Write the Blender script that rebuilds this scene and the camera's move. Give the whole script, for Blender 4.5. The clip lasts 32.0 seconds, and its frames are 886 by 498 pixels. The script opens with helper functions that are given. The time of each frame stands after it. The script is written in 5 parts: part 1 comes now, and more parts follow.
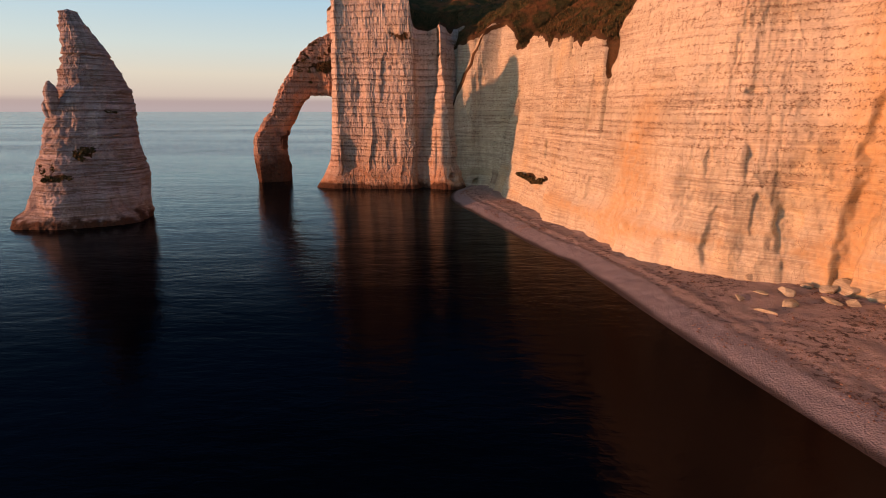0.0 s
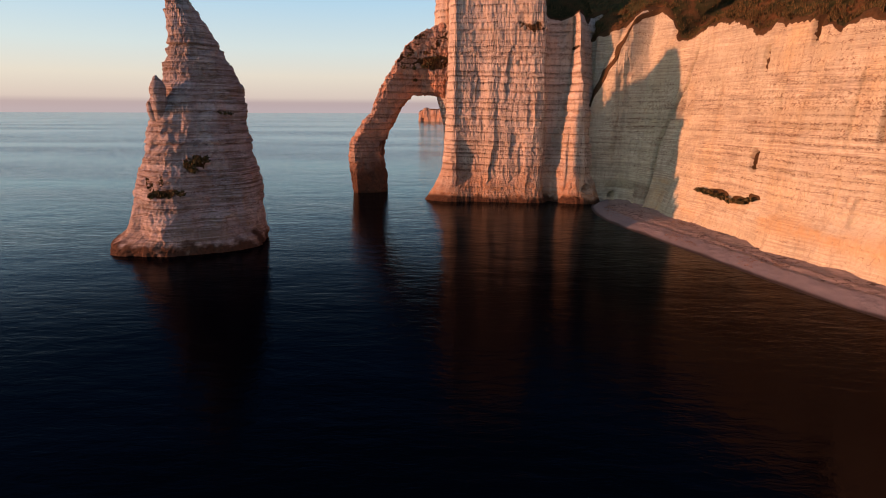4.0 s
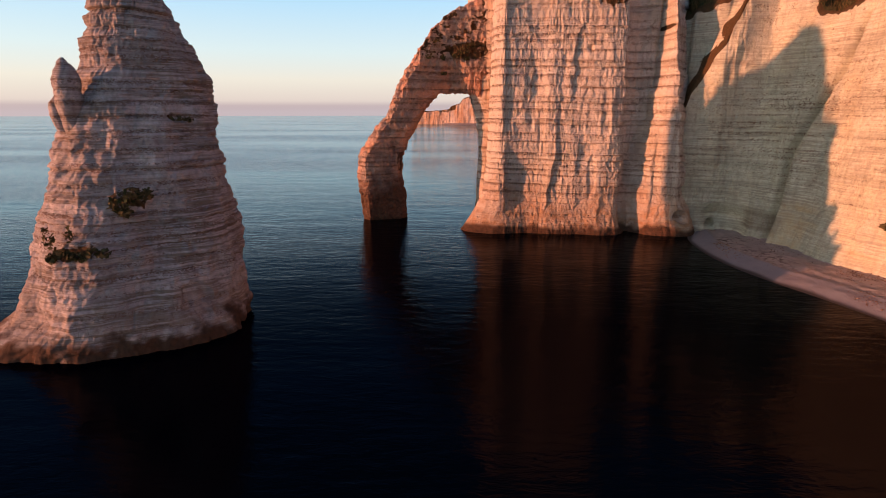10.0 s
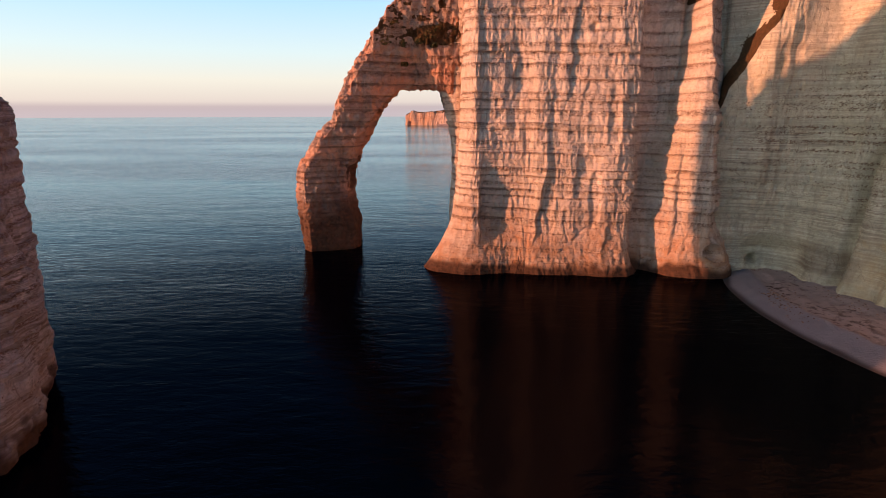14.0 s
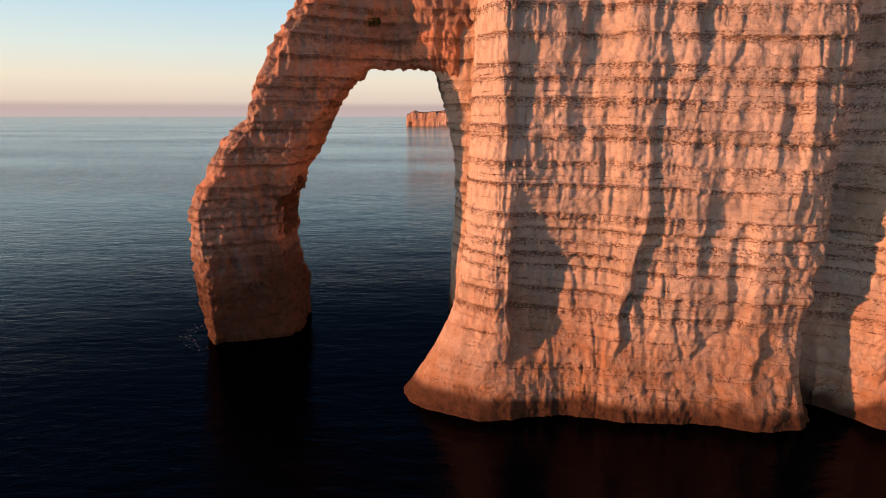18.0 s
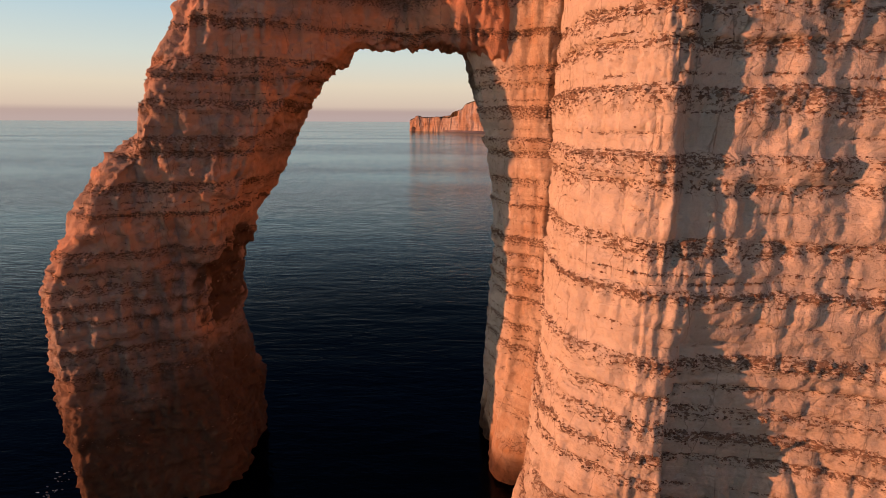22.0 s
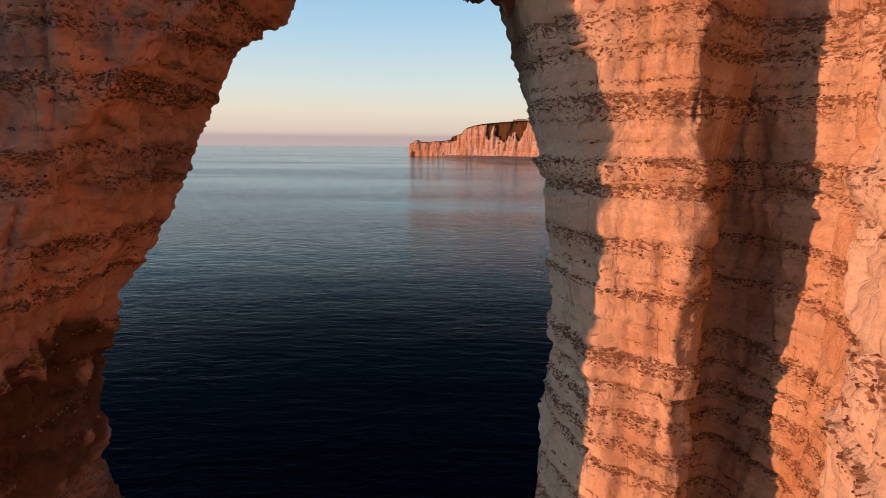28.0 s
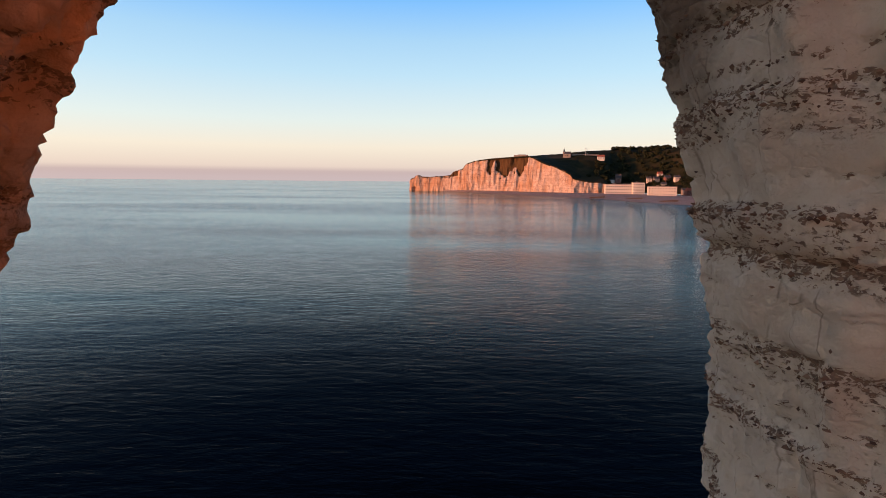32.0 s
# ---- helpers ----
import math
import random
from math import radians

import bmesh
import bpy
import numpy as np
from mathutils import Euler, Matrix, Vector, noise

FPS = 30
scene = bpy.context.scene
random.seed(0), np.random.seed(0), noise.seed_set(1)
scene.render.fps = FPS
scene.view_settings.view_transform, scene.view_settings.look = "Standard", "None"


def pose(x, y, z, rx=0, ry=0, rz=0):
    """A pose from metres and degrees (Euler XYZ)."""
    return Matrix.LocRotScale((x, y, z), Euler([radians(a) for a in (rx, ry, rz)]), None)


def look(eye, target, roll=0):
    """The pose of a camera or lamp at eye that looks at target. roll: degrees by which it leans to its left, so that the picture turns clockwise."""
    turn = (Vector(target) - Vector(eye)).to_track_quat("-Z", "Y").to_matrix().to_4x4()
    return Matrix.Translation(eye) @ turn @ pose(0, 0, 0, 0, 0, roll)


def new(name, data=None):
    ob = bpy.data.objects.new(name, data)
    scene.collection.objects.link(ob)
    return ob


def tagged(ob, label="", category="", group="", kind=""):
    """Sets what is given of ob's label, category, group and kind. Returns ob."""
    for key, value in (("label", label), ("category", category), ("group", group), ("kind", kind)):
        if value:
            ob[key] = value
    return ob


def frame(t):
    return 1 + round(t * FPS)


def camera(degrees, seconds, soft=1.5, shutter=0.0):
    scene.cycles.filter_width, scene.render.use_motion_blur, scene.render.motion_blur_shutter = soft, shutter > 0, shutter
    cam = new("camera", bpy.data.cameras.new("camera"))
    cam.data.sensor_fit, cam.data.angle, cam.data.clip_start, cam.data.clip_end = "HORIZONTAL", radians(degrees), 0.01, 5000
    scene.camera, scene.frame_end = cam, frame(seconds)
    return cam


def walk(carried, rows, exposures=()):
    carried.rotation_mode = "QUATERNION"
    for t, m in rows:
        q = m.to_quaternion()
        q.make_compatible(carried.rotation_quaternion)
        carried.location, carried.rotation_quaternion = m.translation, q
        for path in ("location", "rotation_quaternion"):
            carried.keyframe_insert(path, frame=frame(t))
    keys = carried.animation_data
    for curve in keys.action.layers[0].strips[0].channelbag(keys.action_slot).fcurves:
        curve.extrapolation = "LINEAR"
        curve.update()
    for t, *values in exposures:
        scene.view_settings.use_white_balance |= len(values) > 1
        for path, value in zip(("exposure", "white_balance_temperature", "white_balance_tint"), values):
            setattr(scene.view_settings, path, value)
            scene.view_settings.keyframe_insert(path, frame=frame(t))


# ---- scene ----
cam = camera(78.6, 32.0, soft=0.7)
METRES, EYE, TILT, LEAN, TURN = 240.0, 28.4, -14.6, 0.0, 0.0
ROWS = [
    (0, 0, 0, 0, 0, 0.05, 0),
    (0.5, -0.0157, 0.013, 0.0033, 1.91, 0, -0.5),
    (1, -0.0343, 0.0265, 0.0068, 1.97, -0.04, -0.54),
    (1.5, -0.0518, 0.039, 0.0102, 1.98, -0.08, -0.57),
    (2, -0.0707, 0.0525, 0.0138, 2, -0.13, -0.61),
    (2.5, -0.089, 0.0649, 0.0169, 1.98, -0.16, -0.64),
    (3, -0.1079, 0.0788, 0.0205, 2.02, -0.22, -0.66),
    (3.5, -0.1258, 0.0918, 0.0238, 2.02, -0.16, -0.67),
    (4, -0.1455, 0.106, 0.0273, 2.01, 0.21, -0.7),
    (4.5, -0.1623, 0.1194, 0.0311, 2.02, 0.27, -0.69),
    (6.5, -0.2094, 0.1818, 0.0483, 1.58, 0.39, -0.38),
    (7, -0.2106, 0.1969, 0.0522, 1.39, 0.41, -0.32),
    (7.5, -0.2088, 0.2097, 0.0552, 1.05, 0.42, -0.24),
    (8, -0.2082, 0.2242, 0.0584, 1, 0.43, -0.21),
    (8.5, -0.208, 0.2379, 0.0619, 0.99, 0.41, -0.22),
    (9, -0.2075, 0.2532, 0.0657, 0.98, 0.42, -0.17),
    (9.5, -0.2075, 0.2678, 0.0694, 0.92, 0.42, -0.13),
    (10, -0.2066, 0.2838, 0.0737, 0.92, 0.43, -0.13),
    (10.5, -0.205, 0.2988, 0.0779, 0.92, 0.42, -0.14),
    (11, -0.2028, 0.3152, 0.0819, 0.9, 0.48, -0.12),
    (11.5, -0.1996, 0.33, 0.0861, 0.88, 0.46, -0.13),
    (12, -0.1958, 0.346, 0.0903, 0.83, 0.48, -0.06),
    (12.5, -0.1913, 0.3613, 0.0946, 0.82, 0.47, -0.04),
    (13, -0.1858, 0.3795, 0.0992, 0.81, 0.51, -0.01),
    (13.5, -0.181, 0.3973, 0.1039, 0.73, 0.53, 0.01),
    (15.5, -0.169, 0.4873, 0.1266, 0.87, 0.41, -0.02),
    (16, -0.1689, 0.5153, 0.1327, 0.98, 0.51, -0.1),
    (16.5, -0.1703, 0.5422, 0.1391, 0.95, 0.52, -0.15),
    (17, -0.1724, 0.5696, 0.1458, 0.93, 0.57, -0.21),
    (17.5, -0.1745, 0.5925, 0.1522, 0.94, 0.48, -0.23),
    (18, -0.1768, 0.6147, 0.1577, 0.93, 0.55, -0.26),
    (18.5, -0.179, 0.633, 0.1629, 0.99, 0.46, -0.26),
    (19, -0.1815, 0.6508, 0.1673, 1.03, 0.54, -0.29),
    (19.5, -0.1838, 0.6653, 0.1713, 1, 0.51, -0.31),
    (20, -0.1857, 0.6799, 0.1751, 1.05, 0.55, -0.35),
    (20.5, -0.1872, 0.6927, 0.1785, 1.1, 0.56, -0.39),
    (21, -0.1883, 0.7062, 0.1822, 1.14, 0.59, -0.44),
    (21.5, -0.189, 0.718, 0.1857, 1.16, 0.58, -0.45),
    (22, -0.1892, 0.7304, 0.1892, 1.18, 1.07, -0.52),
    (22.5, -0.189, 0.7411, 0.1922, 1.21, 1.34, -0.53),
    (23, -0.1883, 0.752, 0.1953, 1.28, 1.47, -0.56),
    (23.5, -0.1874, 0.7612, 0.1977, 1.3, 1.47, -0.58),
    (24, -0.1866, 0.7701, 0.2001, 1.35, 1.46, -0.56),
    (24.5, -0.1867, 0.7775, 0.2017, 1.36, 1.44, -0.58),
    (25, -0.187, 0.7848, 0.2032, 1.36, 1.41, -0.63),
    (25.5, -0.1871, 0.791, 0.2043, 1.38, 1.4, -0.64),
    (27.5, -0.1923, 0.8123, 0.207, 1.11, 2.86, -0.62),
    (28, -0.1954, 0.817, 0.2079, 1.05, 3.6, -0.64),
    (28.5, -0.1981, 0.8215, 0.2088, 1.03, 3.83, -0.67),
    (29, -0.2006, 0.8268, 0.2099, 1.04, 5.39, -0.72),
    (29.5, -0.2024, 0.8319, 0.2114, 1.03, 6.85, -0.77),
    (30, -0.2039, 0.8378, 0.213, 1.01, 7.21, -0.77),
    (30.5, -0.2048, 0.8437, 0.2147, 0.98, 7.17, -0.81),
    (31, -0.2052, 0.851, 0.2167, 1, 7.17, -0.8),
    (31.5, -0.2053, 0.8586, 0.2187, 0.88, 7.15, -0.75),
    (32, -0.2049, 0.8675, 0.221, 1, 7.21, -0.77),
]
EXPOSURES = [(0.0, 0.18, 6400, 10), (4.0, 0.27, 6200, 10), (9.0, 0.42, 6050, 9), (13.0, 0.60, 5900, 7), (15.5, 0.50, 6250, 9), (20.0, 0.27, 6700, 10), (25.0, 0.06, 6850, 10), (29.0, 0.38, 6350, 10), (32.0, 0.50, 6400, 10)]
walk(cam, [(t, pose(0, 0, EYE, TILT, LEAN, TURN) @ pose(METRES * x, METRES * y, METRES * z, 90 + pitch, roll, yaw)) for t, x, y, z, yaw, pitch, roll in ROWS], EXPOSURES)

# ---- light ----
SUN_AZ, SUN_EL = 16.6, 3.6          # degrees: the light travels towards +x, turned to +y by SUN_AZ
az, el = radians(SUN_AZ), radians(SUN_EL)
sun_way = Vector((math.cos(az) * math.cos(el), math.sin(az) * math.cos(el), -math.sin(el)))
sun = new("sun", bpy.data.lights.new("sun", "SUN"))
sun.data.energy, sun.data.angle, sun.data.color = 4.9, radians(0.6), (1.0, 0.352, 0.170)
sun.matrix_world = look((0, 0, 0), sun_way)

world = bpy.data.worlds.new("sky")
scene.world = world
world.use_nodes = True
wn, wl = world.node_tree.nodes, world.node_tree.links
wn.clear()
w_out, w_bg = wn.new("ShaderNodeOutputWorld"), wn.new("ShaderNodeBackground")
sky = wn.new("ShaderNodeTexSky")
sky.sky_type, sky.sun_disc = "NISHITA", False
sky.sun_elevation, sky.sun_rotation = el, math.atan2(-sun_way.x, -sun_way.y)
sky.air_density, sky.dust_density, sky.ozone_density = 1.0, 1.0, 2.0
w_tc, w_sep, w_ramp = wn.new("ShaderNodeTexCoord"), wn.new("ShaderNodeSeparateXYZ"), wn.new("ShaderNodeValToRGB")
w_gain, w_mix = wn.new("ShaderNodeVectorMath"), wn.new("ShaderNodeMixRGB")
wl.new(w_tc.outputs["Generated"], w_sep.inputs[0])
wl.new(w_sep.outputs["Z"], w_ramp.inputs[0])
SKY = [(0.0, (0.46, 0.37, 0.38)), (0.011, (0.43, 0.335, 0.345)), (0.020, (0.60, 0.49, 0.44)), (0.055, (0.68, 0.59, 0.50)), (0.10, (0.58, 0.62, 0.60)),
       (0.18, (0.39, 0.55, 0.66)), (0.235, (0.30, 0.485, 0.66)), (0.30, (0.14, 0.37, 0.72)), (0.40, (0.032, 0.13, 0.40)), (0.58, (0.003, 0.013, 0.055)), (1.0, (0.0025, 0.009, 0.028))]
ramp = w_ramp.color_ramp
for i, (at, col) in enumerate(SKY):
    e = ramp.elements[i] if i < 2 else ramp.elements.new(at)
    e.position, e.color = at, (*col, 1)
w_gain.operation = "SCALE"
w_gain.inputs["Scale"].default_value = 0.45
wl.new(sky.outputs[0], w_gain.inputs[0])
w_mix.inputs[0].default_value = 0.88
wl.new(w_gain.outputs[0], w_mix.inputs[1])
wl.new(w_ramp.outputs[0], w_mix.inputs[2])
# the evening glow in the sky round the low sun
w_dot, w_lobe, w_add = wn.new("ShaderNodeVectorMath"), wn.new("ShaderNodeValToRGB"), wn.new("ShaderNodeMixRGB")
w_dot.operation, w_add.blend_type = "DOT_PRODUCT", "ADD"
w_dot.inputs[1].default_value = tuple(-sun_way)
wl.new(w_tc.outputs["Generated"], w_dot.inputs[0])
wl.new(w_dot.outputs["Value"], w_lobe.inputs[0])
for i, (at, col) in enumerate([(0.45, (0, 0, 0)), (0.80, (0.10, 0.085, 0.07)), (1.0, (1.1, 0.8, 0.55))]):
    e = w_lobe.color_ramp.elements[i] if i < 2 else w_lobe.color_ramp.elements.new(at)
    e.position, e.color = at, (*col, 1)
w_add.inputs[0].default_value = 1.0
wl.new(w_mix.outputs[0], w_add.inputs[1])
wl.new(w_lobe.outputs[0], w_add.inputs[2])
wl.new(w_add.outputs[0], w_bg.inputs[0])
w_bg.inputs[1].default_value = 1.0
wl.new(w_bg.outputs[0], w_out.inputs[0])


# ---- materials ----
class Nodes:
    """A small helper to write node materials."""

    def __init__(self, name, rough=0.9, spec=0.3):
        self.mat = bpy.data.materials.new(name)
        self.mat.use_nodes = True
        self.t = self.mat.node_tree
        self.bsdf = self.t.nodes["Principled BSDF"]
        self.bsdf.inputs["Roughness"].default_value = rough
        self.bsdf.inputs["Specular IOR Level"].default_value = spec
        self.pos = self.t.nodes.new("ShaderNodeNewGeometry").outputs["Position"]

    def put(self, sock, value):
        if isinstance(value, (int, float, tuple)):
            sock.default_value = value
        else:
            self.t.links.new(value, sock)

    def scaled(self, x, y, z):
        n = self.t.nodes.new("ShaderNodeVectorMath")
        n.operation = "MULTIPLY"
        self.put(n.inputs[0], self.pos)
        n.inputs[1].default_value = (x, y, z)
        return n.outputs[0]

    def noise(self, scale, detail=4.0, vec=None, rough=0.55, warp=0.0):
        n = self.t.nodes.new("ShaderNodeTexNoise")
        self.put(n.inputs["Vector"], vec if vec else self.pos)
        n.inputs["Scale"].default_value, n.inputs["Detail"].default_value = scale, detail
        n.inputs["Roughness"].default_value, n.inputs["Distortion"].default_value = rough, warp
        return n.outputs["Fac"]

    def cells(self, scale, vec=None):
        n = self.t.nodes.new("ShaderNodeTexVoronoi")
        self.put(n.inputs["Vector"], vec if vec else self.pos)
        n.inputs["Scale"].default_value = scale
        return n.outputs["Distance"]

    def ramp(self, fac, *stops):
        n = self.t.nodes.new("ShaderNodeValToRGB")
        self.put(n.inputs[0], fac)
        for i, (at, col) in enumerate(stops):
            e = n.color_ramp.elements[i] if i < 2 else n.color_ramp.elements.new(at)
            e.position = at
            e.color = (*col, 1) if isinstance(col, tuple) else (col, col, col, 1)
        return n.outputs[0]

    def mix(self, fac, a, b, kind="MIX"):
        n = self.t.nodes.new("ShaderNodeMixRGB")
        n.blend_type = kind
        self.put(n.inputs[0], fac)
        self.put(n.inputs[1], (*a, 1) if isinstance(a, tuple) else a)
        self.put(n.inputs[2], (*b, 1) if isinstance(b, tuple) else b)
        return n.outputs[0]

    def math(self, op, a, b=0.0):
        n = self.t.nodes.new("ShaderNodeMath")
        n.operation = op
        self.put(n.inputs[0], a)
        self.put(n.inputs[1], b)
        return n.outputs[0]

    def attr(self, name):
        n = self.t.nodes.new("ShaderNodeAttribute")
        n.attribute_name = name
        return n.outputs["Fac"]

    def random(self):
        return self.t.nodes.new("ShaderNodeObjectInfo").outputs["Random"]

    def bump(self, height, strength, distance, after=None):
        n = self.t.nodes.new("ShaderNodeBump")
        n.inputs["Strength"].default_value, n.inputs["Distance"].default_value = strength, distance
        self.put(n.inputs["Height"], height)
        if after:
            self.put(n.inputs["Normal"], after)
        return n.outputs[0]

    def done(self, color, normal=None, rough=None):
        self.put(self.bsdf.inputs["Base Color"], (*color, 1) if isinstance(color, tuple) else color)
        if normal:
            self.put(self.bsdf.inputs["Normal"], normal)
        if rough is not None:
            self.put(self.bsdf.inputs["Roughness"], rough)
        return self.mat


def chalk_material(name, light, mid, ochre, ochre_amount, fine=1.0, bedding=0.4, warm_tone=(0.37, 0.19, 0.085), fresh=((0.61, 0.52, 0.405), (0.53, 0.44, 0.335))):
    """Weathered chalk; flint layers (flint), plants on ledges (green), rust stains and the arch's painted bounce light
    (rust_bounce), tide stain and other darkened places (tide_dark) come from the mesh.
    """
    m = Nodes(name, 0.95, 0.12)
    big, small = m.noise(0.16, 5), m.noise(1.7, 7)
    col = m.mix(m.ramp(big, (0.35, 0.0), (0.65, 1.0)), light, mid)
    col = m.mix(m.math("MULTIPLY", m.ramp(m.noise(0.09, 4, m.scaled(1, 1, 0.45)), (0.5, 0.0), (0.68, 1.0)), ochre_amount), col, ochre)
    col = m.mix(m.math("MULTIPLY", m.ramp(small, (0.36, 1.0), (0.52, 0.0)), 0.40), col, tuple(c * 0.6 for c in mid))
    streak = m.ramp(m.noise(0.55, 6, m.scaled(1.6, 1.6, 0.10)), (0.50, 0.0), (0.68, 1.0))
    col = m.mix(m.math("MULTIPLY", streak, 0.32), col, (0.24, 0.19, 0.14))
    beds = m.ramp(m.noise(1.0, 8, m.scaled(0.10, 0.10, 2.9), 0.74), (0.45, 1.0), (0.54, 0.0))
    col = m.mix(0.5, col, m.ramp(m.noise(5.0, 9, None, 0.75), (0.32, 0.55), (0.50, 1.08), (0.70, 1.32)), "MULTIPLY")
    col = m.mix(0.18, col, m.ramp(m.noise(15.0, 5, m.scaled(1, 1, 1.4), 0.7), (0.36, 0.5), (0.50, 1.02), (0.64, 1.4)), "MULTIPLY")
    patch = m.ramp(m.noise(0.07, 4, m.scaled(1, 1, 1.6), 0.6), (0.40, 0.25), (0.58, 1.0))
    col = m.mix(m.math("MULTIPLY", m.math("MULTIPLY", beds, patch), bedding), col, (0.20, 0.155, 0.115))
    wide = m.ramp(m.noise(0.55, 3, m.scaled(0.03, 0.03, 1.0), 0.6, 0.2), (0.46, 0.0), (0.60, 1.0))
    col = m.mix(m.math("MULTIPLY", wide, 0.32), col, tuple(c * 0.62 for c in mid))
    col = m.mix(m.attr("pale"), col, m.mix(m.ramp(m.noise(0.9, 6), (0.35, 0.0), (0.65, 1.0)), *fresh))
    col = m.mix(m.math("MULTIPLY", m.attr("rust_bounce"), m.ramp(m.noise(0.7, 6), (0.30, 0.35), (0.62, 1.0))), col, warm_tone)
    nod = m.noise(4.4 * fine, 5, m.scaled(1, 1, 1.7), 0.72, 0.5)
    flint = m.ramp(m.math("ADD", nod, m.math("MULTIPLY", m.attr("flint"), 0.15)), (0.59, 0.0), (0.612, 1.0))
    flint = m.math("MULTIPLY", flint, m.ramp(m.attr("flint"), (0.05, 0.0), (0.25, 1.0)))
    split = m.t.nodes.new("ShaderNodeTexVoronoi")
    split.feature = "DISTANCE_TO_EDGE"
    split.inputs["Scale"].default_value = 0.9
    m.put(split.inputs["Vector"], m.mix(0.5, m.scaled(1, 1, 0.16), m.t.nodes.new("ShaderNodeTexNoise").outputs["Color"], "ADD"))
    split = m.math("MULTIPLY", m.ramp(split.outputs["Distance"], (0.0, 1.0), (0.022, 0.0)), m.ramp(m.noise(0.5, 4), (0.48, 0.0), (0.58, 1.0)))
    col = m.mix(m.math("MULTIPLY", split, 0.6), col, (0.16, 0.11, 0.075))
    col = m.mix(m.math("MULTIPLY", flint, 0.82), col, m.mix(m.ramp(m.noise(7, 4), (0.35, 0.0), (0.65, 1.0)), (0.105, 0.057, 0.036), (0.23, 0.127, 0.075)))
    # near black for the tide zone and for other places the mesh darkens
    col = m.mix(m.attr("tide_dark"), col, m.mix(m.noise(1.2, 5), (0.030, 0.021, 0.014), (0.13, 0.065, 0.035)))
    green = m.ramp(m.math("ADD", m.attr("green"), m.noise(1.1, 7, None, 0.65)), (0.94, 0.0), (1.06, 1.0))
    col = m.mix(green, col, m.mix(m.noise(2.2, 5), (0.028, 0.027, 0.012), (0.125, 0.064, 0.028)))
    n1 = m.bump(m.noise(1.5 * fine, 9, m.scaled(1, 1, 0.7), 0.60), 0.75, 0.30)
    crack = m.t.nodes.new("ShaderNodeTexVoronoi")
    crack.feature = "DISTANCE_TO_EDGE"
    crack.inputs["Scale"].default_value = 0.75 * fine
    m.put(crack.inputs["Vector"], m.mix(0.35, m.scaled(1, 1, 1.5), m.t.nodes.new("ShaderNodeTexNoise").outputs["Color"], "ADD"))
    n1 = m.bump(m.ramp(crack.outputs["Distance"], (0.0, 0.0), (0.06, 1.0)), 0.3, 0.07, n1)
    n2 = m.bump(m.noise(7.0 * fine, 8, m.scaled(1, 1, 1.5), 0.66), 0.6, 0.09, n1)
    n2 = m.bump(m.noise(1.3, 8, m.scaled(0.35, 0.35, 3.0), 0.75), 0.20, 0.12, n2)
    n2 = m.bump(split, -0.6, 0.10, n2)
    n3 = m.bump(flint, 0.8, 0.10, n2)
    return m.done(col, n3)


CHALK = chalk_material("chalk", (0.65, 0.57, 0.455), (0.545, 0.465, 0.365), (0.50, 0.36, 0.19), 0.35, 1.0, 0.2)
CHALK_WARM = chalk_material("chalk_ochre", (0.59, 0.56, 0.405), (0.49, 0.455, 0.315), (0.56, 0.42, 0.20), 0.6, 0.7, 0.6, (0.50, 0.335, 0.15), ((0.76, 0.69, 0.50), (0.66, 0.585, 0.415)))
CHALK_FAR = chalk_material("chalk_far", (0.58, 0.47, 0.385), (0.42, 0.33, 0.27), (0.42, 0.29, 0.19), 0.4, 0.25, 0.3)
CHALK_GREY = chalk_material("chalk_grey", (0.52, 0.455, 0.41), (0.36, 0.31, 0.28), (0.38, 0.30, 0.22), 0.4, 0.9, 1.0)
# the last colour is raised to stand in for light bounced inside the arch
CHALK_RED = chalk_material("chalk_red_stained", (0.40, 0.29, 0.225), (0.265, 0.18, 0.14), (0.29, 0.16, 0.09), 0.5, 1.1, 0.4, (0.60, 0.30, 0.17))


def grass_material(name, a, b, c, scale=0.5):
    m = Nodes(name, 0.95, 0.1)
    col = m.mix(m.ramp(m.noise(scale, 7), (0.35, 0.0), (0.65, 1.0)), a, b)
    col = m.mix(m.ramp(m.noise(scale * 0.3, 4), (0.50, 0.0), (0.62, 1.0)), col, c)
    return m.done(col, m.bump(m.noise(scale * 8, 6, None, 0.7), 0.9, 0.35))


GRASS = grass_material("cliff_grass", (0.035, 0.042, 0.014), (0.085, 0.070, 0.028), (0.15, 0.075, 0.03))
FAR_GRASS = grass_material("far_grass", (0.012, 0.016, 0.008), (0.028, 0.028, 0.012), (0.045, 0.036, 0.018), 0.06)


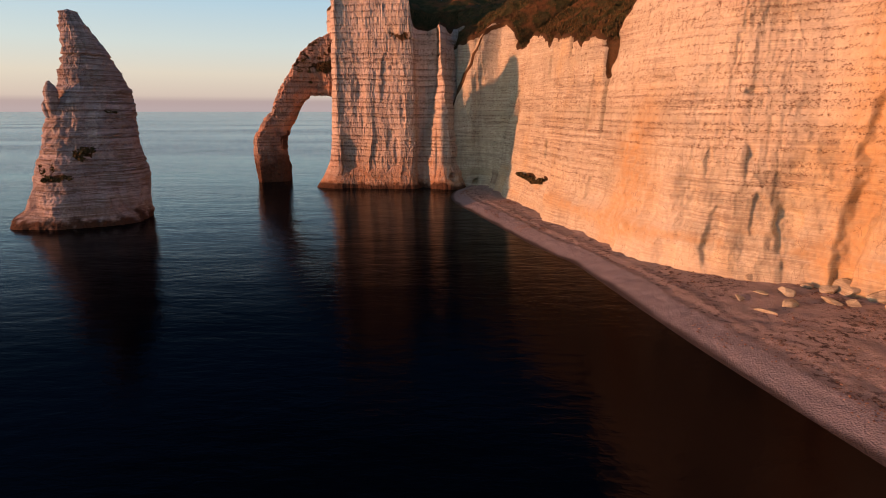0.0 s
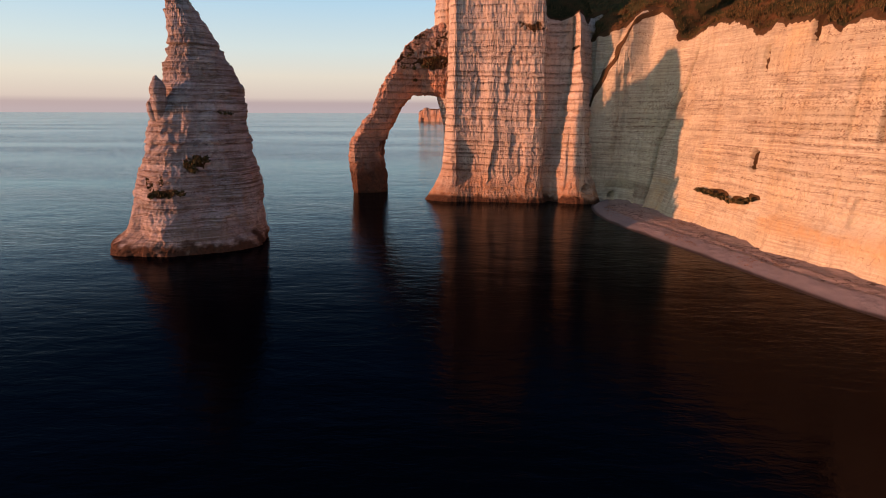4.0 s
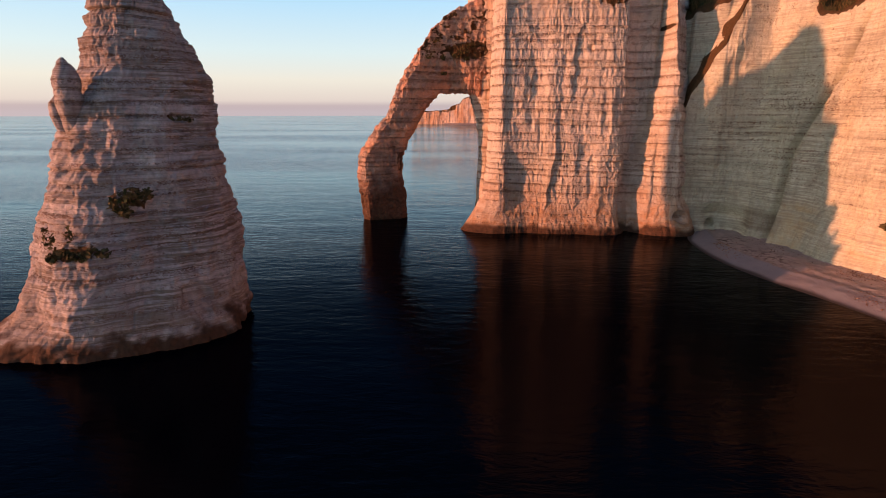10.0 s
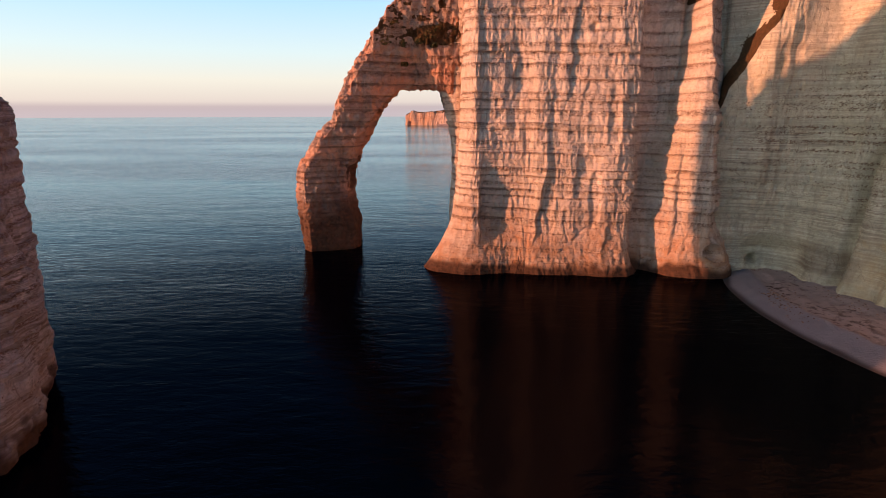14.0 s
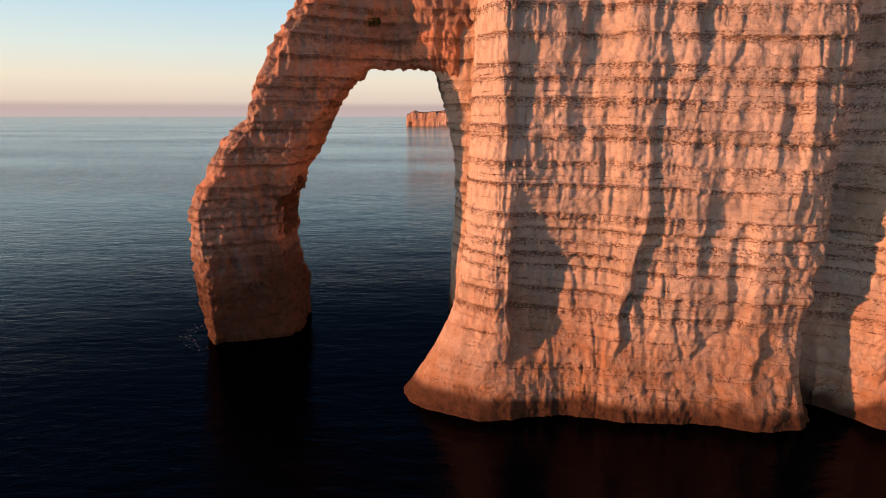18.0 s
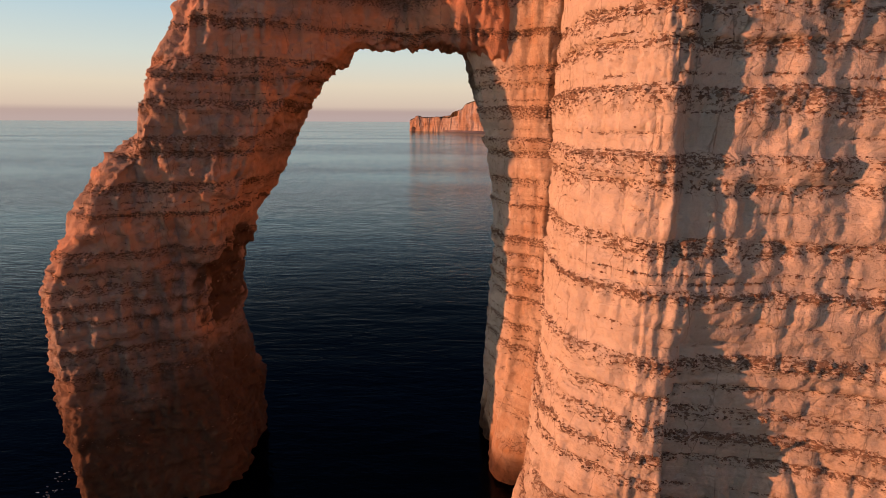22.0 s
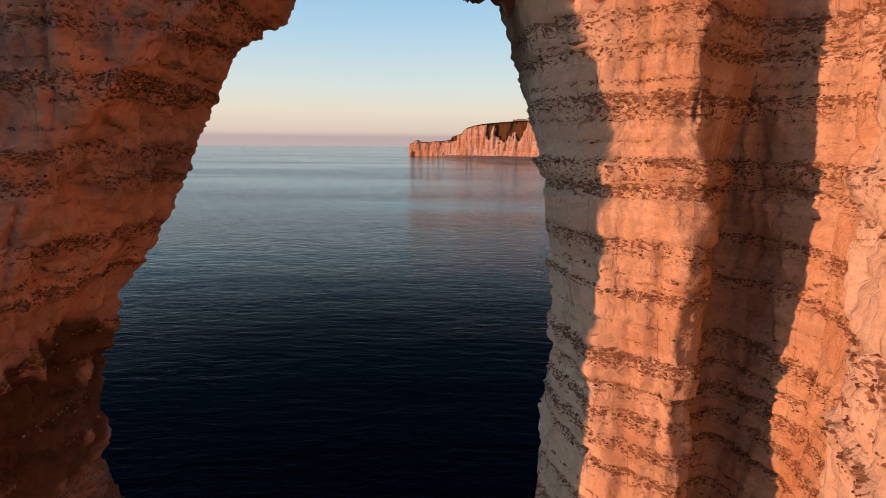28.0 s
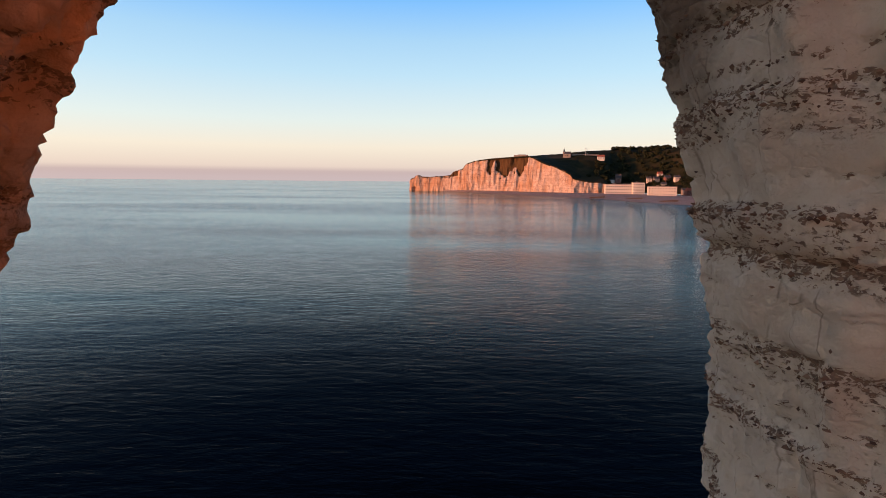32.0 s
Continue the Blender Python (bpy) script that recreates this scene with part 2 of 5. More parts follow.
def sea_material():
    m = Nodes("sea_water", 0.04, 0.0)
    swell = m.noise(0.05, 3, m.scaled(1.0, 2.2, 1))
    chop = m.noise(0.40, 5, m.scaled(0.7, 1.8, 1), 0.6, 0.4)
    fine = m.noise(1.9, 4, m.scaled(0.8, 1.6, 1), 0.6)
    calm = m.ramp(m.noise(0.006, 4, m.scaled(0.35, 1.6, 1)), (0.38, 0.35), (0.60, 1.0))
    # the open sea is choppier than the water in the shelter of the cliffs
    away = m.t.nodes.new("ShaderNodeVectorMath")
    away.operation = "DISTANCE"
    m.put(away.inputs[0], m.pos)
    away.inputs[1].default_value = (20, 130, 0)
    open_sea = m.ramp(m.math("MULTIPLY", away.outputs["Value"], 0.001), (0.10, 0.33), (0.35, 1.0))
    calm = m.math("MULTIPLY", calm, open_sea)
    n = m.bump(swell, 0.25, 0.8)
    n = m.bump(m.math("MULTIPLY", chop, calm), 0.85, 0.40, n)
    n = m.bump(m.math("MULTIPLY", fine, calm), 0.80, 0.09, n)
    m.done((0.0000, 0.0004, 0.0020), n)
    gloss, edge, both = (m.t.nodes.new(k) for k in ("ShaderNodeBsdfGlossy", "ShaderNodeFresnel", "ShaderNodeMixShader"))
    gloss.inputs["Roughness"].default_value = 0.03
    edge.inputs["IOR"].default_value = 1.33
    m.put(gloss.inputs["Normal"], n)
    m.put(edge.inputs["Normal"], n)
    steep = m.math("MAXIMUM", m.math("SUBTRACT", edge.outputs[0], 0.12), 0.0)
    lift = m.math("MULTIPLY", m.math("MULTIPLY", steep, steep), 5.4)
    shine = m.math("ADD", m.math("DIVIDE", lift, m.math("ADD", m.math("MULTIPLY", lift, 0.85), 1.0)), 0.013)
    m.put(gloss.inputs["Color"], m.ramp(edge.outputs[0], (0.12, (1.0, 0.86, 0.84)), (0.45, (0.72, 0.91, 1.0))))
    m.put(both.inputs[0], m.math("MINIMUM", shine, 1.0))
    m.put(both.inputs[1], m.bsdf.outputs[0])
    m.put(both.inputs[2], gloss.outputs[0])
    m.put(m.t.nodes["Material Output"].inputs["Surface"], both.outputs[0])
    return m.mat


SEA = sea_material()


def flint_material():
    m = Nodes("flint", 0.7, 0.3)
    tone = m.t.nodes.new("ShaderNodeNewGeometry").outputs["Random Per Island"]
    col = m.ramp(tone, (0.0, (0.08, 0.043, 0.028)), (0.7, (0.20, 0.108, 0.064)), (1.0, (0.36, 0.24, 0.16)))
    return m.done(col, m.bump(m.noise(14, 4), 0.6, 0.03))


FLINT = flint_material()


def shingle_material():
    m = Nodes("shingle", 0.9, 0.2)
    col = m.mix(m.ramp(m.noise(0.25, 5), (0.3, 0.0), (0.7, 1.0)), (0.40, 0.32, 0.285), (0.29, 0.24, 0.225))
    col = m.mix(m.ramp(m.cells(6.0), (0.0, 0.0), (0.6, 1.0)), (0.34, 0.28, 0.23), col)
    col = m.mix(m.attr("low"), col, m.mix(m.noise(0.5, 6), (0.185, 0.175, 0.19), (0.265, 0.24, 0.245)))
    weed = m.math("MULTIPLY", m.ramp(m.noise(0.9, 7, None, 0.7), (0.50, 0.0), (0.60, 1.0)), m.ramp(m.noise(0.09, 3), (0.42, 0.1), (0.60, 1.0)))
    col = m.mix(m.math("MULTIPLY", weed, m.math("SUBTRACT", 1.0, m.attr("low"))), col, (0.075, 0.05, 0.04))
    col = m.mix(m.attr("wet"), col, (0.055, 0.045, 0.042))
    n = m.bump(m.noise(0.7, 5), 0.8, 0.4)
    return m.done(col, m.bump(m.cells(5.0), 0.7, 0.12, n))


SHINGLE = shingle_material()


# ---- noise and mesh helpers ----
def hash01(i, j, k, seed):
    h = (i * 374761393 + j * 668265263 + k * 2147483647 + seed * 974634777) & 0xFFFFFFFF
    h = ((h ^ (h >> 13)) * 1274126177) & 0xFFFFFFFF
    h = ((h ^ (h >> 16)) * 2246822519) & 0xFFFFFFFF
    return ((h ^ (h >> 15)) & 0xFFFF) / 65535.0


def vnoise(x, y, z, seed=0):
    """Smooth noise from -1 to 1 for whole arrays."""
    x, y, z = np.broadcast_arrays(x, y, z)
    fi, fj, fk = np.floor(x), np.floor(y), np.floor(z)
    u, v, w = x - fi, y - fj, z - fk
    i, j, k = fi.astype(np.int64), fj.astype(np.int64), fk.astype(np.int64)
    u, v, w = u * u * (3 - 2 * u), v * v * (3 - 2 * v), w * w * (3 - 2 * w)
    out = 0.0
    for a in (0, 1):
        for b in (0, 1):
            for c in (0, 1):
                out = out + hash01(i + a, j + b, k + c, seed) * (u if a else 1 - u) * (v if b else 1 - v) * (w if c else 1 - w)
    return out * 2 - 1


def fbm(x, y, z, octaves=4, seed=0, gain=0.5):
    total, amp, f = 0.0, 1.0, 1.0
    for o in range(octaves):
        total = total + amp * vnoise(x * f, y * f, z * f, seed + o * 17)
        amp, f = amp * gain, f * 2.03
    return total


def smooth(a, b, v):
    t = np.clip((v - a) / (b - a), 0, 1)
    return t * t * (3 - 2 * t)


def grid_mesh(name, P, material, attrs=(), closed=False):
    """A mesh from an array of points (rows, columns, 3). attrs: name -> values at the points."""
    rows, cols = P.shape[:2]
    idx = np.arange(rows * cols).reshape(rows, cols)
    if closed:
        idx = np.concatenate([idx, idx[:, :1]], axis=1)
    quads = np.stack([idx[:-1, :-1], idx[:-1, 1:], idx[1:, 1:], idx[1:, :-1]], axis=-1).reshape(-1, 4)
    me = bpy.data.meshes.new(name)
    me.vertices.add(rows * cols)
    me.vertices.foreach_set("co", P.reshape(-1).astype(np.float32))
    me.loops.add(quads.size)
    me.loops.foreach_set("vertex_index", quads.reshape(-1).astype(np.int32))
    me.polygons.add(len(quads))
    me.polygons.foreach_set("loop_start", (np.arange(len(quads)) * 4).astype(np.int32))
    me.polygons.foreach_set("use_smooth", np.ones(len(quads), dtype=bool))
    me.update(calc_edges=True)
    for key, values in dict(attrs).items():
        a = me.attributes.new(key, "FLOAT", "POINT")
        a.data.foreach_set("value", np.ascontiguousarray(np.broadcast_to(values, (rows, cols))).reshape(-1).astype(np.float32))
    me.materials.append(material)
    return me


def spline(points, steps):
    """Points of any width, interpolated by Catmull-Rom; steps(p) is the wanted spacing there, along the first two values."""
    P = np.array(points, dtype=float)
    P = np.vstack([2 * P[0] - P[1], P, 2 * P[-1] - P[-2]])
    out = []
    for k in range(1, len(P) - 2):
        a, b, c, d = P[k - 1:k + 3]
        n = max(1, int(round(np.hypot(*(c - b)[:2]) / steps(b))))
        t = (np.arange(n) / n)[:, None]
        out.append(0.5 * (2 * b + (c - a) * t + (2 * a - 5 * b + 4 * c - d) * t ** 2 + (3 * b - a - 3 * c + d) * t ** 3))
    out.append(P[-2][None])
    return np.vstack(out)


# beds of chalk and the flint layers between them: one table for the whole coast, so that the layers run through all rocks
rng = np.random.RandomState(7)
LAYER_Z = np.arange(-6, 130, 0.02)
LAYER_FLINT, LAYER_FORM = np.zeros_like(LAYER_Z), np.zeros_like(LAYER_Z)
LEVELS = [-5.0]
while LEVELS[-1] < 128:
    LEVELS.append(LEVELS[-1] + rng.choice([1.1, 1.4, 1.7, 2.0, 2.4]) * rng.uniform(0.88, 1.12))
for a, b in zip(LEVELS[:-1], LEVELS[1:]):
    thick = rng.uniform(0.32, 0.75)
    power = rng.uniform(0.65, 1.0) * (0.4 if a < 9 else 1.0)
    bell = np.where(LAYER_Z > a, np.exp(-((LAYER_Z - a) / 0.07) ** 2), np.exp(-((a - LAYER_Z) / thick) ** 2))
    LAYER_FLINT = np.maximum(LAYER_FLINT, bell * power)
    within = smooth(a, a + 0.12, LAYER_Z) * smooth(b, b - 0.12, LAYER_Z)
    LAYER_FORM += within * (rng.uniform(-0.30, 0.30) + rng.uniform(-0.2, 0.35) * (LAYER_Z - a) / (b - a))
    LAYER_FORM -= bell * power * rng.uniform(-0.15, 0.45)
    for thin in rng.uniform(a, b, 3):
        line = np.exp(-((LAYER_Z - thin) / 0.05) ** 2)
        LAYER_FORM -= line * rng.uniform(0.0, 0.30)
        LAYER_FLINT = np.maximum(LAYER_FLINT, line * rng.uniform(0.15, 0.85))
LEVELS = np.array(LEVELS)


def layers(x, y, z):
    """Flint, form and number of the bed at a place."""
    warp = z + 0.35 * vnoise(x * 0.07, y * 0.07, z * 0.03, 3) + 0.10 * vnoise(x * 0.6, y * 0.6, z * 0.2, 4) + 0.012 * x
    return np.interp(warp, LAYER_Z, LAYER_FLINT), np.interp(warp, LAYER_Z, LAYER_FORM), np.searchsorted(LEVELS, warp), warp


def relief(x, y, z, amount=1.0, flute=1.0, beds=1.0, stretch=1.0):
    """How far the rock stands out at a place, and how much flint it shows there."""
    flint, form, bed, warp = layers(x, y, z * stretch)
    clusters = smooth(-0.55, 0.25, fbm(x * 0.35, y * 0.35, z * 0.9 + bed * 2.3, 3, 21, 0.6))
    flint = flint * (0.42 + 0.58 * clusters)
    high = smooth(5, 13, z + 3 * vnoise(x * .1, y * .1, 0 * z, 5))
    out = 0.62 * beds * form * (0.55 + 0.45 * high) * (0.6 + 0.4 * clusters)
    hang = np.clip((warp - LEVELS[np.clip(bed - 1, 0, None)]) / 1.6, 0, 1)
    drop = 0.35 + 0.65 * hang ** 0.7
    block = vnoise(x * 1.05, y * 1.05, bed * 7.31, 31) + 0.5 * vnoise(x * 2.3, y * 2.3, bed * 3.17, 32)
    out = out + flute * (0.03 + 0.05 * high) * block * drop
    out = out + flute * 0.10 * fbm(x * 0.6, y * 0.6, z * 0.13, 2, 33)
    fold = 0.30 - np.abs(vnoise(x * 1.3, y * 1.3, bed * 0.45 + 0.22 * z, 34))
    pleat = 0.30 - np.abs(vnoise(x * 2.7, y * 2.7, bed * 5.1 + 0.30 * z, 35))
    out = out + flute * (0.45 + 0.55 * high) * (0.27 * fold + 0.18 * pleat) * drop
    rough = 0.6 * fbm(x * 1.6, y * 1.6, z * 2.2, 4, 41, 0.6) + 0.9 * fbm(x * 2.9, y * 2.9, z * 2.2, 3, 42, 0.6)
    out = out + 0.075 * rough + 0.035 * np.abs(fbm(x * 4.1, y * 4.1, z * 5.2, 2, 43))
    out = out + flint * 0.17 * np.clip(fbm(x * 3.1, y * 3.1, z * 3.6, 2, 51) + 0.15, -0.4, 1)
    joint = np.abs(vnoise(x * 0.19 + 0.15 * np.sin(bed * 1.7), y * 0.19, z * 0.05, 61))
    out = out - 0.22 * np.exp(-(joint / 0.012) ** 2)
    scar = smooth(0.42, 0.50, vnoise(x * 0.11, y * 0.11, z * 0.10, 63))
    out = out - 0.22 * scar
    return out * amount, flint


def dents(x, y, z, marks):
    """Hollows and ledges: rows of (x, y, z, half length, half height, depth, plants)."""
    out, green = 0.0 * z, 0.0 * z
    for px, py, pz, rl, rh, deep, plants in marks:
        d = ((x - px) ** 2 + (y - py) ** 2) / rl ** 2 + ((z - pz) / rh) ** 2 + 0.8 * fbm(x * 0.55, y * 0.55, z * 0.35, 3, 17)
        w = smooth(1.45, 0.25, d)
        out, green = out - deep * w, np.maximum(green, plants * w)
    return out, green


sow = []


def cliff(name, plan, heights, dz, lean, shape, material, label, step, amount=1.0, rim=(), tide_dark=True, rust_bounce=lambda x, y, z: 0 * z, beds=1.0, jag=0.0, pale=lambda x, y, z: 0 * z, flints=1.0, stretch=1.0, darker=lambda x, y, z: 0 * z, push=lambda x, z: 0 * z):
    """A cliff along a plan line (x, y, top): rows of points rise from below the sea to the top, then run inland as the rows of rim."""
    line = spline(plan, step)
    xy, top = line[:, :2], line[:, 2]
    d = np.gradient(xy, axis=0)
    k = 9
    pad = np.pad(d, ((k, k), (0, 0)), mode="edge")
    d = np.stack([np.convolve(pad[:, i], np.ones(2 * k + 1) / (2 * k + 1), mode="valid") for i in (0, 1)], axis=1)
    d /= np.linalg.norm(d, axis=1)[:, None]
    nrm = np.stack([d[:, 1], -d[:, 0]], axis=1)
    s = np.concatenate([[0], np.cumsum(np.hypot(*np.diff(xy, axis=0).T))])
    top = top + jag * (0.9 * fbm(s * 0.22, 0 * s, 0 * s, 4, 15) + 0.5 * np.abs(vnoise(s * 1.3, 0 * s, 0 * s, 16)))
    rows = max(8, int(heights / dz))
    f = np.concatenate([np.linspace(0, 0.68, int(rows * 0.68), endpoint=False), np.linspace(0.68, 1, int(rows * 0.14))])[:, None]
    Z = -3.0 + f * (top[None, :] + 3.0)
    X, Y = xy[None, :, 0] + 0 * Z, xy[None, :, 1] + 0 * Z
    out, flint = relief(X, Y, Z, amount, 1.0, beds, stretch)
    flint = flint * flints if flints == 1.0 else flint * flints * (0.25 + 0.75 * smooth(8, 18, Z)) * (0.3 + 0.7 * smooth(-0.3, 0.3, fbm(X * .03, Y * .03, Z * .06, 3, 23)))
    far, green = shape(X, Y, Z, s[None, :] + 0 * Z)
    off = out + far - lean * np.clip(Z, 0, None)
    edge = smooth(0.985, 1.0, f) * 0.8
    off = off - edge
    green = np.maximum(green, smooth(-2.2, -0.3, Z - top[None, :] + 0.9 * vnoise(X * .4, Y * .4, Z * .4, 77)))
    if name == "cliff_headland":
        sow.append((np.stack([X + off * nrm[None, :, 0], Y + off * nrm[None, :, 1], Z], axis=-1), flint))
    PX, PY = X + off * nrm[None, :, 0], Y + off * nrm[None, :, 1] + push(X, Z)
    P = np.stack([PX, PY, Z], axis=-1)
    td = smooth(2.7, 1.1, Z + 1.0 * fbm(X * 0.3, Y * 0.3, Z * 0.3, 3, 8)) if tide_dark else 0 * Z
    td = np.maximum(td, darker(X, Y, Z))
    ob = new(name, grid_mesh(name, P, material, {"flint": flint, "green": green, "tide_dark": td, "rust_bounce": rust_bounce(X, Y, Z), "pale": pale(X, Y, Z)}))
    tagged(ob, label, "cliff", kind="structure")
    last = P[-1]
    if len(rim):
        strips = [last]
        for inland, rise in rim:
            w = vnoise(last[:, 0] * .08 + inland, last[:, 1] * .08, 0 * s, 9)
            q = np.stack([last[:, 0] - nrm[:, 0] * inland, last[:, 1] - nrm[:, 1] * inland, last[:, 2] + rise * (1 + 0.25 * w)], axis=-1)
            strips.append(q)
        R = np.array(strips)
        big = [R[0]]
        for a, b in zip(R[:-1], R[1:]):
            for q in np.linspace(0, 1, 7)[1:]:
                row = a + (b - a) * q
                row[:, 2] += 0.45 * fbm(row[:, 0] * .35, row[:, 1] * .35, 0 * s, 3, 12)
                big.append(row)
        g = new("grass_slope", grid_mesh("grass_slope", np.array(big), GRASS))
        tagged(g, "steep slope of dry brown and green grass", "grass", kind="structure")
    return ob


# ---- sea ----
def flat_sheet(name, x0, x1, y0, y1, z, material):
    me = bpy.data.meshes.new(name)
    me.from_pydata([(x0, y0, z), (x1, y0, z), (x1, y1, z), (x0, y1, z)], [], [(0, 1, 2, 3)])
    me.materials.append(material)
    return new(name, me)


tagged(flat_sheet("water", -9000, 9000, -9000, 9000, 0.0, SEA), "calm dark blue sea with small ripples", "sea", kind="structure")

# ---- the headland beside the arch ----
HEADLAND = [(-14, 262, 66), (-26, 246, 66), (-36, 236, 66), (-40.8, 231.2, 64), (-42.0, 228.4, 64), (-41.8, 225.8, 66), (-41.2, 224.0, 67), (-40.3, 222.7, 68), (-38.8, 221.3, 68), (-37.7, 222.0, 68), (-36.8, 224.2, 68), (-35.7, 225.6, 69), (-34.5, 225.0, 69), (-33.6, 221.6, 70),
            (-34.4, 218.0, 70), (-36.6, 215.2, 71), (-39.4, 212.0, 72), (-41.1, 208.6, 72), (-41.4, 204.6, 72), (-40.8, 202.0, 72), (-38.8, 199.5, 72), (-36.6, 199.2, 72), (-33.5, 199.65, 72), (-30, 199.7, 72), (-26.5, 198.7, 72), (-20, 198.2, 72),
            (-13, 197.0, 68), (-9.3, 198.0, 60), (-7.2, 202.0, 56), (-5.4, 200.6, 56), (-3.0, 197.2, 57), (1.5, 195.8, 57), (4.4, 198.2, 56), (8, 203.4, 58), (15, 208, 60)]
HEADLAND_MARKS = [(-19.5, 196.5, 41.5, 1.6, 2.2, 0.9, 0), (-24.5, 198.4, 13.0, 1.0, 5.5, 0.4, 0), (-17.0, 197.6, 14.0, 0.9, 5.0, 0.5, 0),
                  (-31.0, 199.6, 34.0, 1.8, 7.5, 0.25, 0), (-24.0, 198.4, 36.0, 1.0, 5.0, 0.3, 0), (-14.5, 197.0, 27.0, 1.0, 6.0, 0.3, 0), (-7.2, 200, 1.6, 1.5, 2.0, 1.5, 0), (-14.5, 197.5, 52.5, 4.5, 1.8, 0.5, 0.62), (-3.0, 198.5, 47, 2.0, 1.0, 0.5, 0.9)]


# steps in the face that turn away from the evening sun: x of the edge, lowest and highest z, depth, length, lean
SHADE_SIDES = [(-37.2, 23.0, 80.0, 0.5, 5.0, 0.0), (-36.8, 6.0, 20.5, 2.3, 11.0, 0.02), (-27.2, 6.0, 19.0, 1.0, 4.5, 0.17), (-31.6, 31.0, 41.0, 0.6, 3.5, 0.10), (-22.4, 32.0, 50.0, 0.9, 4.5, 0.10),
               (-20.2, 14.5, 22.0, 0.6, 3.5, 0.05), (-24.8, 20.0, 34.0, 0.4, 3.0, 0.0), (-10.4, 0.0, 15.0, 1.2, 5.0, 0.03), (-15.2, 3.0, 9.0, 0.5, 3.0, 0.1), (-29.2, 21.0, 30.0, 0.35, 2.5, 0.0)]


def ridged(x, z, seed):
    return 1 - 2 * np.abs(fbm(x, 0 * x, z, 2, seed))


def ridged3(x, y, z, seed):
    return 1 - 2 * np.abs(fbm(x, y, z, 3, seed))


def headland_shape(x, y, z, s):
    flare = np.exp(-((x + 43) / 5.0) ** 2 - ((y - 203.5) / 4.5) ** 2) * (4.2 * np.clip(1 - z / 12, 0, 1) ** 1.4 + 1.1 * np.clip(1 - z / 27, 0, 1))
    front = smooth(203, 199.5, y)
    ribs = front * (0.32 * fbm(x * 0.11, 0 * x, z * 0.04, 3, 71) + 0.16 * ridged(x * 0.19 + z * 0.03, z * 0.07, 72) + 0.07 * ridged(x * 0.5 + z * 0.02, z * 0.12, 73) + 0.05 * ridged(x * 1.2 + z * 0.05, z * 0.30, 75) - 0.3)
    for x0, low, high, deep, run, slant in SHADE_SIDES:
        edge = x - x0 - slant * (z - low) - 0.5 * vnoise(0 * x, 0 * x, z * 0.4, 76)
        ribs = ribs - front * deep * smooth(-0.25, 0.25, edge) * np.clip(1 - edge / run, 0, 1) * smooth(low - 2, low + 2.5, z) * smooth(high + 1.5, low + 0.45 * (high - low), z)
    foot = 1.3 * np.clip(1 - z / 9, 0, 1) ** 1.6 * smooth(214, 206, y)
    jamb = smooth(206, 214, y)
    foot = foot + 2.8 * np.exp(-((x + 39.2) / 1.9) ** 2 - ((y - 222.0) / 2.2) ** 2) * np.clip(1 - z / 11, 0, 1) ** 1.2
    foot = foot + 0.6 * jamb * smooth(230, 226, y) * np.clip(1 - z / 11, 0, 1) ** 1.4
    foot = foot + 2.6 * smooth(1.8, 4.6, x) * smooth(202.5, 200.0, y) * np.clip(1 - z / 11, 0, 1) ** 1.3
    spring = jamb * 0.035 * z + smooth(222, 226, y) * 2.9 * np.clip((z - 22) / 12, 0, 1) ** 1.6
    fold = jamb * 0.32 * ridged(s * 0.5 + z * 0.04, z * 0.11, 74)
    out, green = dents(x, y, z, HEADLAND_MARKS)
    cave = ((x - 3.6) ** 2 + (y - 197.2) ** 2) / 1.8 ** 2 + ((z - 4.5 + 0.15 * (x - 3.6)) / 1.5) ** 2 + 0.3 * vnoise(x, y, z, 93)
    out = out - 7.0 * smooth(1.15, 0.8, cave)
    return flare + ribs + foot + spring + fold + out, green


def buttress_push(x, z):
    """The buttress beside the gully narrows upwards to a spike; its crest leans, and the gully widens beside it."""
    plan_y = np.interp(x, [-9.3, -7.2, -5.4, -3.0, 1.5, 4.4, 8.0, 15.0], [198.0, 202.0, 200.6, 197.2, 195.8, 198.2, 203.4, 208.0]) + 0.035 * z
    wob = 0.5 * vnoise(0 * x, 0 * x, z * 0.22, 87) + 0.25 * vnoise(0 * x, 0 * x, z * 0.8, 88)
    crest_x = np.interp(z, [0, 5, 28, 48, 60], [4.6, 4.4, 1.5, -1.5, -3.0]) + wob
    crest_y = np.interp(z, [0, 5, 28, 48, 60], [196.4, 196.2, 195.7, 196.7, 199.5])
    left_x = np.interp(z, [0, 10, 18, 26, 40, 47, 60], [-9.0, -8.8, -7.2, -5.4, -2.8, -2.2, -4.0]) + 1.3 * wob
    v = np.clip((x - left_x) / (crest_x - left_x), 0, 1)
    back_y = 202.4 + 0.035 * z
    flank = back_y + (crest_y - back_y) * (1 - (1 - v) ** 2.2)
    want = np.where(x > crest_x, crest_y + 1.15 * (x - crest_x), flank)
    want = np.where(x < left_x, back_y, want)
    want = np.minimum(want, 208.5)
    inside = smooth(-9.2, -8.0, x) * smooth(15.0, 11.0, x) * smooth(-1.5, 4, z)
    return (want - plan_y) * inside


def headland_rust(x, y, z):
    groove = smooth(212, 215, y) * smooth(227, 224.5, y) * (0.75 + 0.45 * fbm(x * .4, y * .4, z * .25, 3, 92)) * smooth(-41.4, -40.2, x)
    low = 0.85 * smooth(14, 2, z + 4 * vnoise(x * .2, y * .2, z * .2, 78))
    return np.clip(np.maximum(0.62 * groove, low), 0, 1)


